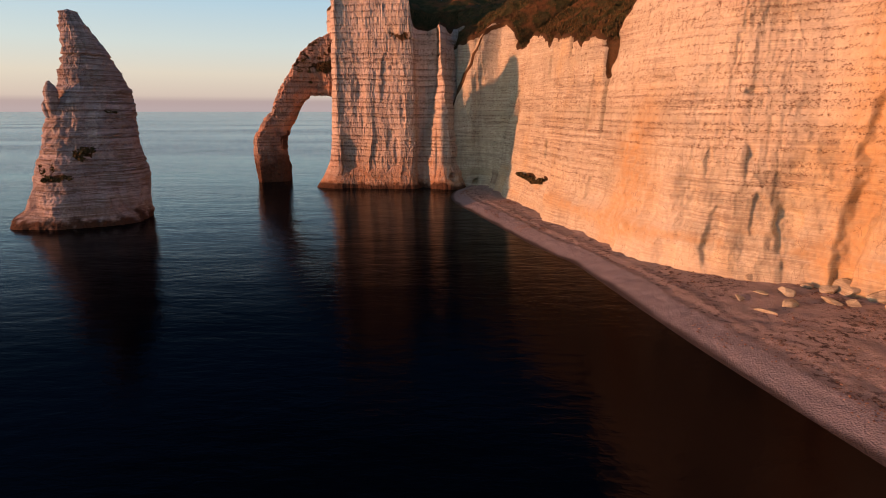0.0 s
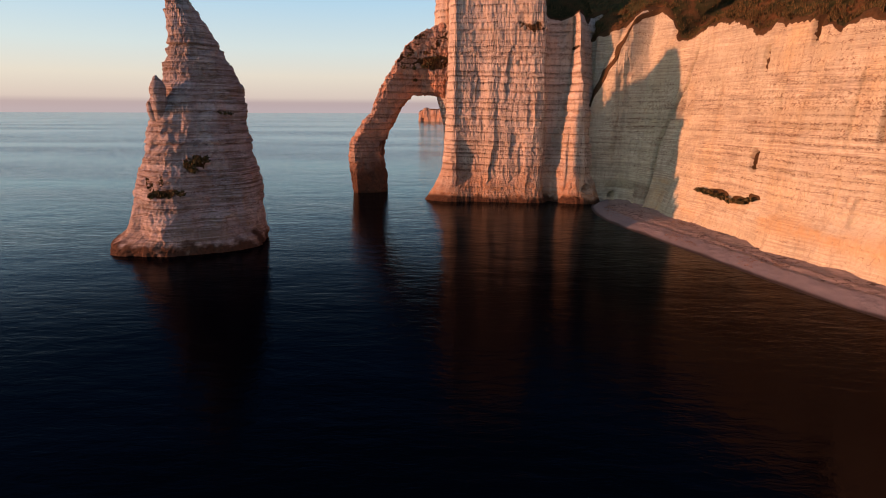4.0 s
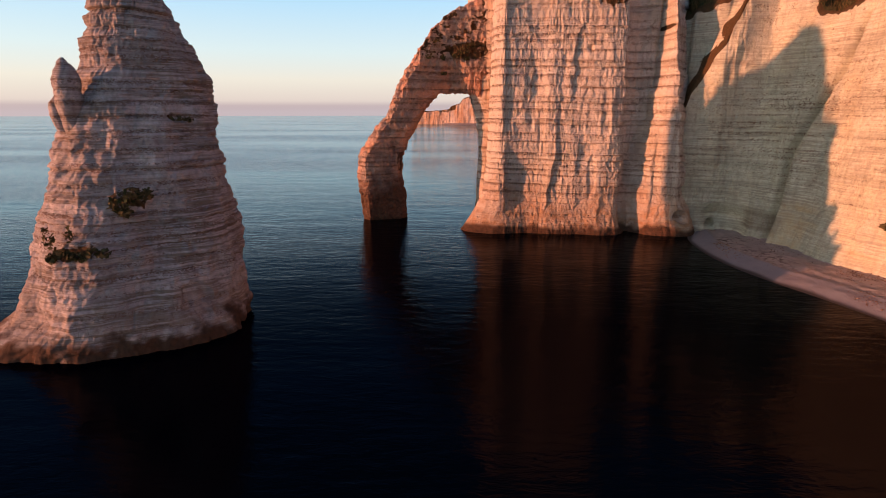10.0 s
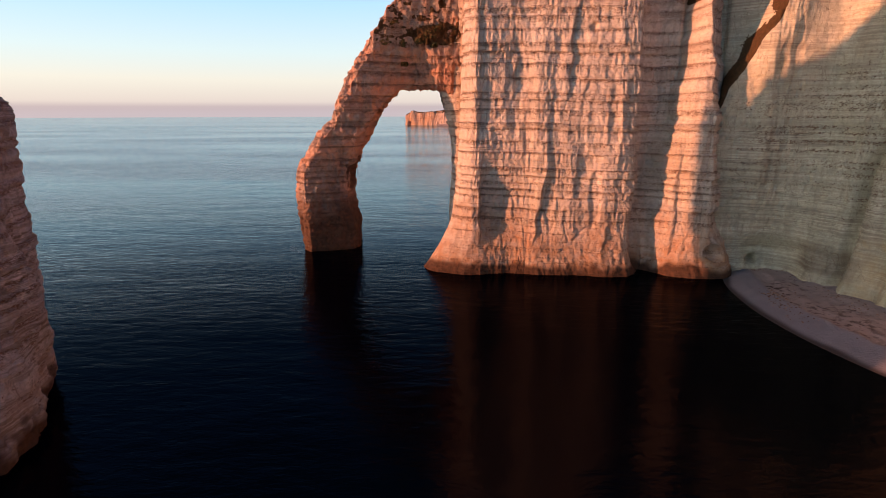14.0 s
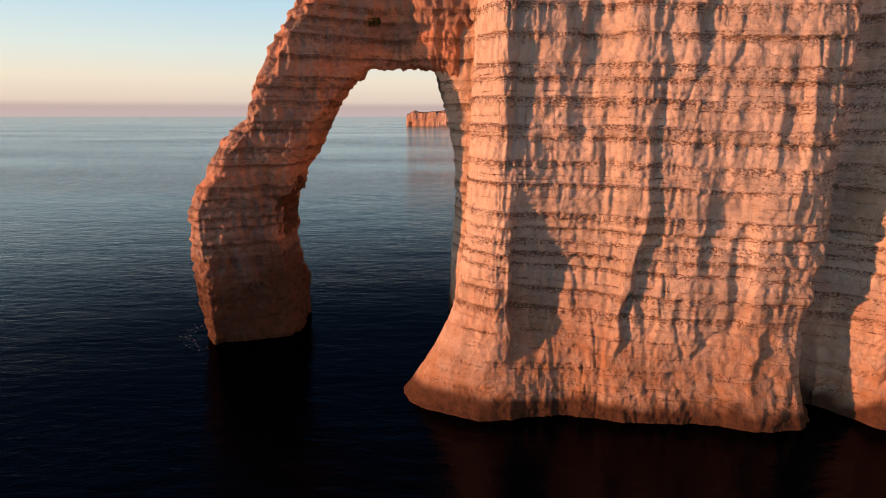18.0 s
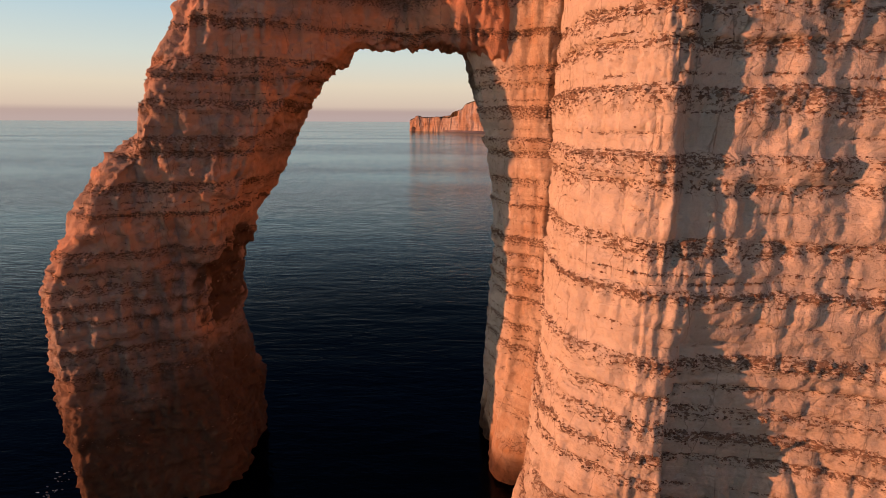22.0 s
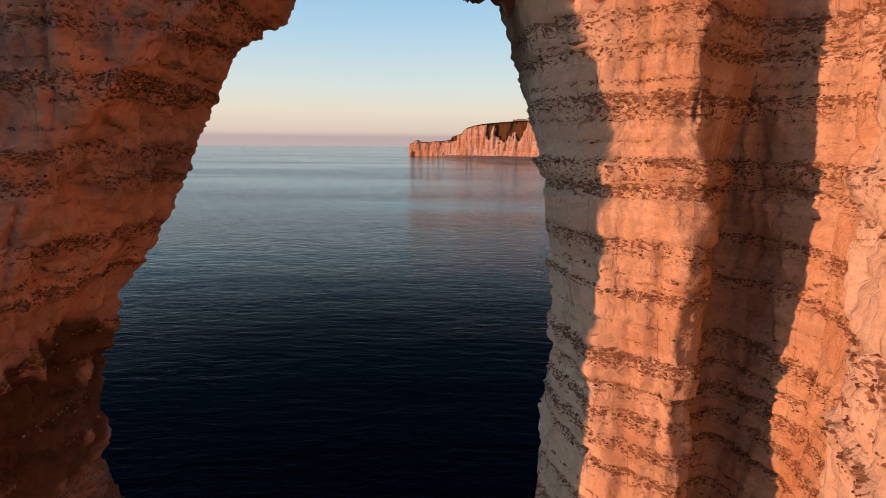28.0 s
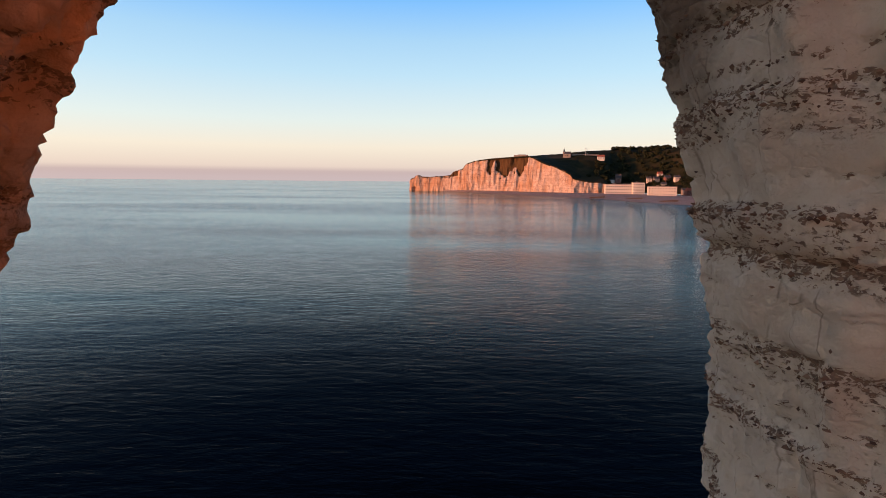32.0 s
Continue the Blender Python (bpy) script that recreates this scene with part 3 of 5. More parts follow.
# the upper outer edge of the jamb is coloured darker
cliff("cliff_headland", HEADLAND, 72, 0.125, 0.035, headland_shape, CHALK, "tall chalk cliff face with dark flint layers",
      lambda p: 0.13 if p[0] < -21 and p[1] < 236 else 0.19, 1.0, rust_bounce=headland_rust, push=buttress_push, darker=lambda x, y, z: 0.8 * smooth(226.4, 228.0, y + 0.8 * vnoise(x * .5, y * .5, z * .5, 86)) * smooth(232, 230, y) * smooth(-38, -40, x) * smooth(27.5, 31, z), pale=lambda x, y, z: np.maximum(smooth(221, 223.5, y) * smooth(-39.8, -41.2, x), 0.7 * smooth(214, 211, y) * smooth(-25, -37.0, x) * smooth(8, 18, z)))

# ---- the cliff behind the beach ----
BAY = [(-3, 202.5, 50), (1.5, 199.8, 50), (4.0, 198.4, 50), (8, 198.4, 52), (12, 197.8, 54), (14.8, 196.4, 57), (17.0, 192.2, 56), (18.0, 187.8, 50), (19.2, 184.6, 48.5),
       (20.2, 178, 49), (20.8, 167, 49), (24.2, 150, 46), (27.6, 133, 44), (29.4, 126, 44), (31.2, 120.5, 42), (33.0, 115, 48), (35.2, 106, 55), (37.6, 97.6, 62),
       (41, 91.2, 64), (44.8, 87, 66), (50, 84, 68), (55.5, 80.5, 70), (61.6, 71, 72), (66, 58, 74), (72, 35, 76), (80, 0, 78), (92, -60, 78), (120, -170, 78)]


BAY_MARKS = [(11.8, 198.0, 2.6, 1.1, 1.0, 3.0, 0), (23.4, 154.0, 9.7, 4.6, 0.9, 0.6, 1.0), (25.6, 143.0, 10.6, 2.6, 0.6, 0.4, 1.0), (24.8, 147.0, 9.3, 3.0, 0.8, 0.5, 1.0), (25.2, 145.2, 18.2, 1.3, 2.5, 1.9, 1.0), (24.9, 146.6, 25.0, 0.5, 3.6, 0.7, 0.3), (24.8, 146.8, 39.0, 0.8, 3.5, 1.0, 0.5), (20.0, 179.0, 33.0, 0.8, 11.0, 1.3, 0.0), (29.9, 124.5, 28.0, 0.7, 8.5, 0.9, 0.2), (30.0, 124.0, 13.5, 0.5, 3.0, 0.7, 0.0), (27.1, 135.5, 44.0, 1.1, 3.0, 1.8, 0.9), (12.5, 196.5, 26.8, 0.6, 0.8, 0.6, 0.6),
             (47.4, 85.2, 31.0, 1.7, 0.5, 0.8, 0.2), (44.6, 87.2, 7.5, 1.4, 4.4, 0.8, 0), (53.2, 82.0, 9.5, 1.6, 5.0, 0.9, 0), (41.5, 91.0, 12.5, 0.9, 2.4, 0.4, 0), (58.6, 76.0, 15.0, 1.7, 16, 2.0, 0),
             (50.2, 84.0, 12.0, 1.3, 3.6, 0.6, 0), (31.6, 120.0, 40.0, 2.8, 5.0, 1.6, 1.0), (29.0, 130.5, 42.0, 0.9, 2.0, 0.8, 0.5), (31.5, 119.6, 29.0, 0.6, 7.5, 1.3, 0.35), (26.0, 140.6, 27.0, 0.5, 8.0, 0.9, 0.2), (31.3, 120.2, 12.0, 0.4, 4.0, 0.6, 0),
             (48.0, 85.1, 20.5, 1.0, 3.5, 0.7, 0), (42.6, 89.5, 19.5, 0.6, 3.0, 0.5, 0), (34.2, 109.5, 26.0, 0.6, 9.0, 0.5, 0)]


def bay_shape(x, y, z, s):
    corner = smooth(189, 194, y)
    cut, plants = dents(x, y, z, BAY_MARKS)
    side = x - (1.5 + (z - 28) * 0.5)
    slot = smooth(0.7, -0.9, side) * smooth(20, 26, z) * corner
    foot = 1.6 * np.clip(1 - z / 10, 0, 1) ** 1.5 * (1 - corner) + 0.8 * np.exp(-((z - 6.5) / 2.2) ** 2) * smooth(160, 140, y)
    crest = 0.12 * np.clip(x - 3.0, 0, 12) * smooth(-1, 5, z - (27 + (x - 5) * 1.35)) * smooth(194, 197, y)
    ribs = 1.0 * fbm(x * 0.09, y * 0.09, z * 0.022, 3, 81) + 0.5 * np.abs(fbm(x * 0.3, y * 0.3, z * 0.04, 2, 82))
    notch = -2.2 * np.exp(-((z - 4.5) / 2.2) ** 2) * np.exp(-((x - 13) / 4.5) ** 2) * corner
    straight = 0.07 * z * smooth(193.5, 196.5, y) - 0.05 * z * smooth(166, 180, y) * smooth(192, 188, y)
    fold = 185.8 - 0.32 * np.clip(z - 20, 0, None)
    crease = -2.2 * np.exp(-((y - fold) / 0.8) ** 2) * smooth(52, 42, z)
    arris = 1.2 * np.exp(-((y - 183.0 + 0.32 * np.clip(z - 20, 0, None)) / 1.6) ** 2) * smooth(46, 30, z)
    slab = 3.0 * smooth(4, 20, z) * np.exp(-((x - 11.0) / 5.0) ** 2) * smooth(191, 195.5, y)
    hollow = 1.5 * smooth(130, 105, y) * smooth(32, 20, z) * (0.35 - np.abs(fbm(x * .13, y * .13, z * .07, 3, 83)))
    return slab + hollow + crease + foot + ribs + notch + straight + arris + cut + crest - 3.2 * slot, np.maximum(plants, 0.95 * np.exp(-((side - 0.5 - 0.8 * vnoise(x * .3, y * .3, z * .3, 85)) / 0.8) ** 2) * smooth(24, 28, z) * corner)


def bay_rust(x, y, z):
    """A brown band above the foot, broad ochre veils and the rusty runs below the grassy notches."""
    wave = 2.0 * vnoise(x * .05, y * .05, 0 * z, 79)
    band = 0.7 * np.exp(-((z - 7.0 - wave) / 1.9) ** 2) * smooth(-0.35, 0.25, fbm(x * .06, y * .06, z * .35, 4, 89))
    veil = 0.5 * smooth(0.15, 0.6, fbm(x * .055, y * .055, z * .035, 4, 90, 0.55)) * smooth(30, 18, z)
    run = 0.9 * np.exp(-((x - 58.6) / 2) ** 2) + 0.85 * np.exp(-((x - 36.0 + 0.8 * vnoise(x * 0, y * 0, z * .15, 80)) / 1.3) ** 2) * smooth(2, 8, z) * smooth(38, 22, z)
    return np.clip(np.maximum(band, veil) * smooth(187, 180, y) + run * smooth(150, 120, y), 0, 0.85)


# near the corner a band between about z 2.5 and 7.6 is darker
cliff("cliff_bay", BAY, 66, 0.27, 0.10, bay_shape, CHALK_WARM, "long chalk cliff with ochre stains above the beach",
      lambda p: 0.20 if p[1] > 60 else 0.8, 1.0, [(3, 1.6), (8, 5.5), (18, 11), (40, 18), (90, 24)], rust_bounce=bay_rust, beds=0.55, jag=1.0, flints=0.9, stretch=1.5, tide_dark=False, pale=lambda x, y, z: smooth(-0.5, 0.3, fbm(x * .04, y * .04, z * .06, 3, 96)) * (0.10 + 0.38 * smooth(135, 95, y)),
      darker=lambda x, y, z: 0.5 * smooth(181, 184, y) * smooth(195, 192, y) * smooth(2.5, 3.6, z) * smooth(7.6, 6.0, z + 1.2 * vnoise(x * .3, y * .3, z * .3, 84)))


def headland_top():
    x, y = np.meshgrid(np.linspace(-34, 60, 130), np.linspace(206, 300, 130))
    front = 205.0 + 0.0 * x
    z = 50 + 22 * smooth(0, 34, y - front) + 6 * smooth(-8, -22, x) + 1.2 * fbm(x * .12, y * .12, 0 * x, 4, 95)
    z = np.where(y < 209, z - (209 - y) * 1.5, z)
    z -= 12 * smooth(14, 30, x) * smooth(215, 200, y)
    g = new("grass_slope", grid_mesh("grass_slope", np.stack([x, y, z], axis=-1), GRASS))
    tagged(g, "steep slope of dry brown and green grass", "grass", kind="structure")


headland_top()

# ---- the beach ----
SHORE = [(9, 203), (6.0, 196), (4.0, 190), (2.7, 181), (2.7, 174), (3.6, 167), (5.6, 159), (8.6, 150), (11.0, 141), (13.6, 132), (16.4, 122), (19.4, 112), (22.4, 104), (24.8, 98), (26.3, 89.5), (28, 79), (29.6, 70), (31.2, 61),
         (34, 48), (37, 34), (40, 15), (45, -15), (54, -70), (80, -180)]
BACK = [(11, 205), (14, 202), (19, 196), (22, 186), (23, 172), (27, 150), (32, 131), (36, 115), (40, 103), (48, 91), (56, 85), (64, 75), (69, 60), (74, 42), (78, 20), (85, -15), (96, -70), (125, -180)]


def beach():
    a, b = spline(SHORE, lambda p: 0.5), spline(BACK, lambda p: 0.5)
    n = 900
    u = np.linspace(0, 1, n)
    a = np.stack([np.interp(u, np.linspace(0, 1, len(a)), a[:, i]) for i in (0, 1)], axis=1)
    b = np.stack([np.interp(u, np.linspace(0, 1, len(b)), b[:, i]) for i in (0, 1)], axis=1)
    f = np.linspace(-0.25, 1, 90)[:, None]
    X = a[None, :, 0] + (b - a)[None, :, 0] * f
    Y = a[None, :, 1] + (b - a)[None, :, 1] * f
    w = np.hypot(*(b - a).T)[None, :] * f
    Z = np.where(f < 0, f * 6, 0.9 * smooth(0, 5, w) + 0.04 * w) + 0.16 * fbm(X * .35, Y * .35, 0 * X, 4, 91) * smooth(0.5, 5, w)
    edge = w + 0.8 * vnoise(X * .12, Y * .12, 0 * X, 93)
    Z = Z + 0.16 * np.exp(-((edge - 5.5) / 0.7) ** 2) + 0.13 * np.exp(-((edge - 8.5) / 0.8) ** 2) + 0.05 * fbm(X * 1.6, Y * 1.6, 0 * X, 2, 94) * smooth(4, 7, w)
    ob = new("beach", grid_mesh("beach", np.stack([X, Y, Z], axis=-1), SHINGLE, {"wet": smooth(1.6, 0.5, w + 0.4 * vnoise(X * .2, Y * .2, 0 * X, 92)), "low": smooth(6.2, 5.0, edge)}))
    tagged(ob, "narrow shingle beach with a dark wet edge", "beach", kind="structure")


beach()


# ---- rocks turned or swept round an axis ----
def rock_ring(rows, n, dz_rows, squash, seed, bite, amount, beds=1.0):
    """Rings round a leaning axis: rows of (z, x, y, radius)."""
    R = np.array(rows, dtype=float)
    z = np.linspace(R[0, 0], R[-1, 0], dz_rows)
    cx, cy, r = (np.interp(z, R[:, 0], R[:, i])[:, None] for i in (1, 2, 3))
    th = np.linspace(0, 2 * math.pi, n, endpoint=False)[None, :]
    Z = z[:, None] + 0 * th
    rr = r * (1 + squash * np.cos(2 * (th - 0.5)))
    X, Y = cx + rr * np.cos(th), cy + rr * np.sin(th)
    out, flint = relief(X, Y, Z, amount, 1.0, beds, 1.25)
    out = out + bite(X, Y, Z, th + 0 * Z) + np.clip(r / 8, 0.1, 1) * 0.9 * fbm(X * .14, Y * .14, Z * .09, 3, seed)
    rr = np.maximum(rr + out, 0.05)
    P = np.stack([cx + rr * np.cos(th), cy + rr * np.sin(th), Z], axis=-1)
    return P, flint


NEEDLE = [(-3, -93.2, 140.6, 14.6), (0, -93.4, 141.2, 14.2), (2.5, -93.4, 142.6, 13.9), (9.8, -94.0, 146.5, 13.0), (18, -94.8, 149.5, 11.7), (28, -95.1, 152.4, 9.8),
          (34.5, -95.2, 153.3, 7.6), (43, -95.7, 153.5, 4.9), (50, -97.7, 153.0, 3.0), (53.0, -98.4, 153, 2.0), (53.6, -98.4, 153, 0.2)]


NEEDLE_MARKS = [(-86.7, 146.0, 27.7, 1.6, 0.7, 0.8, 0.7), (-86.2, 148.2, 30.6, 0.9, 0.9, 0.9, 0.55), (-91.0, 139.4, 17.6, 2.6, 1.5, -0.5, 0.55), (-94.8, 132.8, 11.6, 3.6, 0.8, 0.3, 0.6), (-99.0, 132.5, 13.0, 1.6, 2.2, 0.9, 0.4),
                (-83.2, 139.3, 11.3, 0.6, 0.6, 0.5, 0.5), (-90.5, 137.5, 12.5, 0.7, 3.5, 0.7, 0), (-82.0, 136.5, 4.5, 2.2, 2.5, 0.9, 0), (-97.5, 134.5, 15.5, 2.0, 0.5, 0.3, 0.5)]


def needle_bite(x, y, z, th):
    turn = (th + 1.13 + math.pi) % (2 * math.pi) - math.pi
    # the lobe at 2.05 is added on the unseen back to widen the cast shadow
    return -1.7 * np.exp(-(turn / 0.42) ** 2) * smooth(23, 14, z) + 0.2 * np.clip(1 - z / 6, 0, 1) + 0.4 * smooth(2.9, 1.4, z + 0.7 * vnoise(x * .3, y * .3, 0 * z, 105)) + 0.17 * fbm(x * .55, y * .55, z * .9, 4, 106, 0.6) + 0.25 * (ridged3(x * .22, y * .22, z * .12, 108) - 0.3) + 0.12 * smooth(18, 10, z) * ridged3(x * .6, y * .6, z * .3, 109) + 2.0 * np.clip(np.cos(th - 3.85), 0, 1) ** 6 * smooth(3.6, 1.2, z + 0.9 * vnoise(x * .5, y * .5, 0 * z, 107)) + dents(x, y, z, NEEDLE_MARKS)[0] + 0.2 * ridged(th * 2.2, z * 0.04, 104) - 0.25 + 1.2 * np.clip(np.cos(th + 1.95), 0, 1) ** 4 * smooth(50, 30, z) * smooth(0, 8, z) + 5.8 * np.clip(np.cos(th - 2.05), 0, 1) ** 2.5 * (smooth(54, 40, z) + 0.4 * smooth(26, 10, z))


def NEEDLE_GREEN(P):
    return dents(P[..., 0], P[..., 1], P[..., 2], [(a, b, c, d * 1.15, e * 1.15, 0, f) for a, b, c, d, e, q, f in NEEDLE_MARKS])[1]


def part(name, data, parent, label=""):
    ob = new(name, data)
    ob.parent = parent
    return tagged(ob, label)


def chalk_needle():
    base = tagged(new("chalk_needle"), "pointed chalk needle with flint layers standing in the sea", "sea stack")
    for name, rows, n, k, seed in (("needle_body", NEEDLE, 470, 370, 101), ("side_pinnacle", PINNACLE, 90, 70, 102), ("side_pinnacle", PINNACLE_LOW, 60, 40, 103)):
        P, flint = rock_ring(rows, n, k, 0.0, seed, needle_bite if n > 100 else lambda x, y, z, th: 0 * z, 1.15 if n > 100 else 0.5, 1.35)
        z = P[..., 2]
        td = smooth(2.5, 1.0, z + 1.4 * fbm(P[..., 0] * .4, P[..., 1] * .4, z * .4, 4, 9) + 0.3 * vnoise(P[..., 0] * .3, P[..., 1] * .3, z * .3, 8))
        part(name, grid_mesh(name, P, CHALK_GREY, {"flint": flint, "green": NEEDLE_GREEN(P), "tide_dark": td, "rust_bounce": 0.25 * smooth(7, 2, z)}, closed=True), base)


PINNACLE = [(24, -99.4, 143.8, 1.3), (27, -99.4, 142.9, 1.3), (30, -99.3, 142.4, 1.5), (32.6, -99.1, 142.2, 1.5), (34.0, -99.1, 142.2, 1.0), (34.8, -99.2, 142.2, 0.5), (35.2, -99.2, 142.2, 0.05)]
PINNACLE_LOW = [(26, -101.0, 142.8, 0.6), (28, -101.1, 142.5, 0.9), (29.6, -101.1, 142.5, 0.8), (30.4, -101.1, 142.5, 0.4), (30.7, -101.1, 142.5, 0.05)]
chalk_needle()

# ---- the arch: an elephant's trunk of rock from the sea up into the headland ----
# rows: inner edge x z, outer edge x z, front y, back y
ARCH = [(-62.4, -3, -74.0, -3, 213.6, 228.6), (-62.5, 1.5, -74.2, 1.5, 214.2, 228.2), (-62.8, 6, -74.8, 8, 214.7, 227.6), (-63.8, 11, -75.2, 13.0, 214.9, 227.2), (-63.4, 15.6, -75.0, 17.0, 214.9, 227.0),
        (-61.1, 21.2, -70.9, 22.9, 215.5, 226.8), (-59.1, 25.6, -67.3, 27.4, 216.0, 226.8), (-57.1, 29.0, -65.0, 33.4, 216.8, 226.9), (-55.1, 31.8, -62.4, 39.2, 218.2, 227.2),
        (-53.0, 33.4, -58.8, 43.8, 220, 227.6), (-50, 33.8, -54.6, 50.4, 221.5, 228), (-47.0, 33.6, -49.4, 54.2, 222.2, 228.4), (-43, 32.6, -43.6, 57, 222.4, 229), (-38, 31, -36, 59, 222.4, 229)]


def rock_arch():
    A = np.array(ARCH, dtype=float)
    k = np.linspace(0, len(A) - 1, 470)
    row = np.stack([np.interp(k, np.arange(len(A)), A[:, i]) for i in range(6)], axis=1)
    ker = np.ones(17) / 17
    row = np.stack([np.convolve(np.pad(row[:, i], 8, mode="edge"), ker, mode="valid") for i in range(6)], axis=1)
    n = 370
    th = np.linspace(0, 2 * math.pi, n, endpoint=False)
    p = 0.24
    ca, sa = np.sign(np.cos(th)) * np.abs(np.cos(th)) ** p, np.sign(np.sin(th)) * np.abs(np.sin(th)) ** p
    ring = np.stack([ca, sa], axis=1)
    run = np.concatenate([[0], np.cumsum(np.hypot(*np.diff(np.vstack([ring, ring[:1]]), axis=0).T))])
    even = np.linspace(0, run[-1], n, endpoint=False)
    ca, sa = (np.interp(even, run, np.append(v, v[0])) for v in (ca, sa))
    mid = np.stack([(row[:, 0] + row[:, 2]) / 2, (row[:, 4] + row[:, 5]) / 2, (row[:, 1] + row[:, 3]) / 2], axis=1)
    half = np.stack([(row[:, 0] - row[:, 2]) / 2, 0 * row[:, 0], (row[:, 1] - row[:, 3]) / 2], axis=1)
    deep = (row[:, 5] - row[:, 4])[:, None] / 2
    C = mid[:, None, :] + half[:, None, :] * ca[None, :, None]
    C[..., 1] += deep * sa[None, :]
    # the front face has a low ridge, so that its outer flank turns to the open sea
    wide = np.hypot(half[:, 0], half[:, 2])[:, None]
    C[..., 1] += np.clip(-0.55 - ca, 0, 1)[None, :] * np.clip(-sa, 0, 1)[None, :] * (7.0 * smooth(24, 12, C[..., 2]) + 3.6 * smooth(12, 24, C[..., 2]) * smooth(50, 40, C[..., 2]))
    C[..., 1] += np.clip(-sa, 0, 1)[None, :] * (ca + 0.55)[None, :] * (0.39 - 0.07 * smooth(15, 24, C[..., 2])) * wide * smooth(-45, -52, C[..., 0])
    N = np.cross(np.roll(C, -1, axis=1) - np.roll(C, 1, axis=1), np.gradient(C, axis=0))
    N /= np.linalg.norm(N, axis=-1)[..., None] + 1e-9
    if ((C - mid[:, None, :]) * N).sum() < 0:
        N = -N
    X, Y, Z = C[..., 0], C[..., 1], C[..., 2]
    out, flint = relief(X, Y, Z, 0.8, 0.9, 0.65)
    out = out + 0.34 * fbm(X * .2, Y * .2, Z * .2, 3, 111) + 0.12 * ridged3(X * .45, Y * .45, Z * .75, 112) + 0.15 * fbm(X * 1.7, Y * 1.7, Z * 2.3, 3, 118, 0.65) - 0.1
    out = out + 0.30 * (ridged3(X * .30, Y * .30, Z * .12, 119) - 0.35) + 0.20 * (ridged3(X * .75, Y * .75, Z * .3, 120) - 0.35)
    P = C + N * out[..., None]
    td = smooth(2.4, 0.7, Z + 0.9 * vnoise(X * .3, Y * .3, Z * .3, 8))
    grass = 1.3 * np.exp(-((X + 46.4) / 3.4) ** 2 - ((Z - 44.2) / 2.0) ** 2) * (Y < 225)
    grass = np.clip(grass + 0.55 * smooth(-0.1, 0.5, fbm(X * .3, Y * .3, Z * .8, 4, 115, 0.6)) * smooth(38, 45, Z), 0, 1)
    # hollow on the pillar's inner face: dented, its dark also put into the colour
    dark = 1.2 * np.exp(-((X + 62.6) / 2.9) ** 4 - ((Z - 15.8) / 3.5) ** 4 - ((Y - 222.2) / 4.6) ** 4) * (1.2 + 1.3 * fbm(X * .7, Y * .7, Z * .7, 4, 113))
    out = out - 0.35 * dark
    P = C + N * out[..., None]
    # the pillar's colour also darkens from about z 14 down to the sea
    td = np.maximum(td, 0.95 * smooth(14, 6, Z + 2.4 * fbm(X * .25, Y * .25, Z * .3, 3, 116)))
    seen = (Y < 226) & (Z > 3) & (Z < 44)
    sow.append((P, np.where(seen, flint, 0)))
    base = tagged(new("rock_arch"), "natural chalk arch reaching from the cliff into the sea", "rock arch")
    cut = 226
    for name, a, b in (("pillar", 0, cut + 1), ("span", cut, len(row))):
        # rust varies at random; the upper inner face gets more, as painted bounce light
        part(name, grid_mesh(name, P[a:b], CHALK_RED, {"flint": flint[a:b], "green": grass[a:b], "tide_dark": np.maximum(td, 0.9 * smooth(0.35, 0.8, dark))[a:b], "pale": (0.25 * smooth(0.6, 0.0, ca)[None, :] * smooth(4, 14, Z))[a:b], "rust_bounce": np.clip(0.25 + 0.7 * fbm(X * .22, Y * .22, Z * .3, 3, 117) + 0.6 * smooth(0.4, 0.85, ca)[None, :] * smooth(17, 23, Z), 0.0, 0.95)[a:b]}, closed=True), base)


rock_arch()


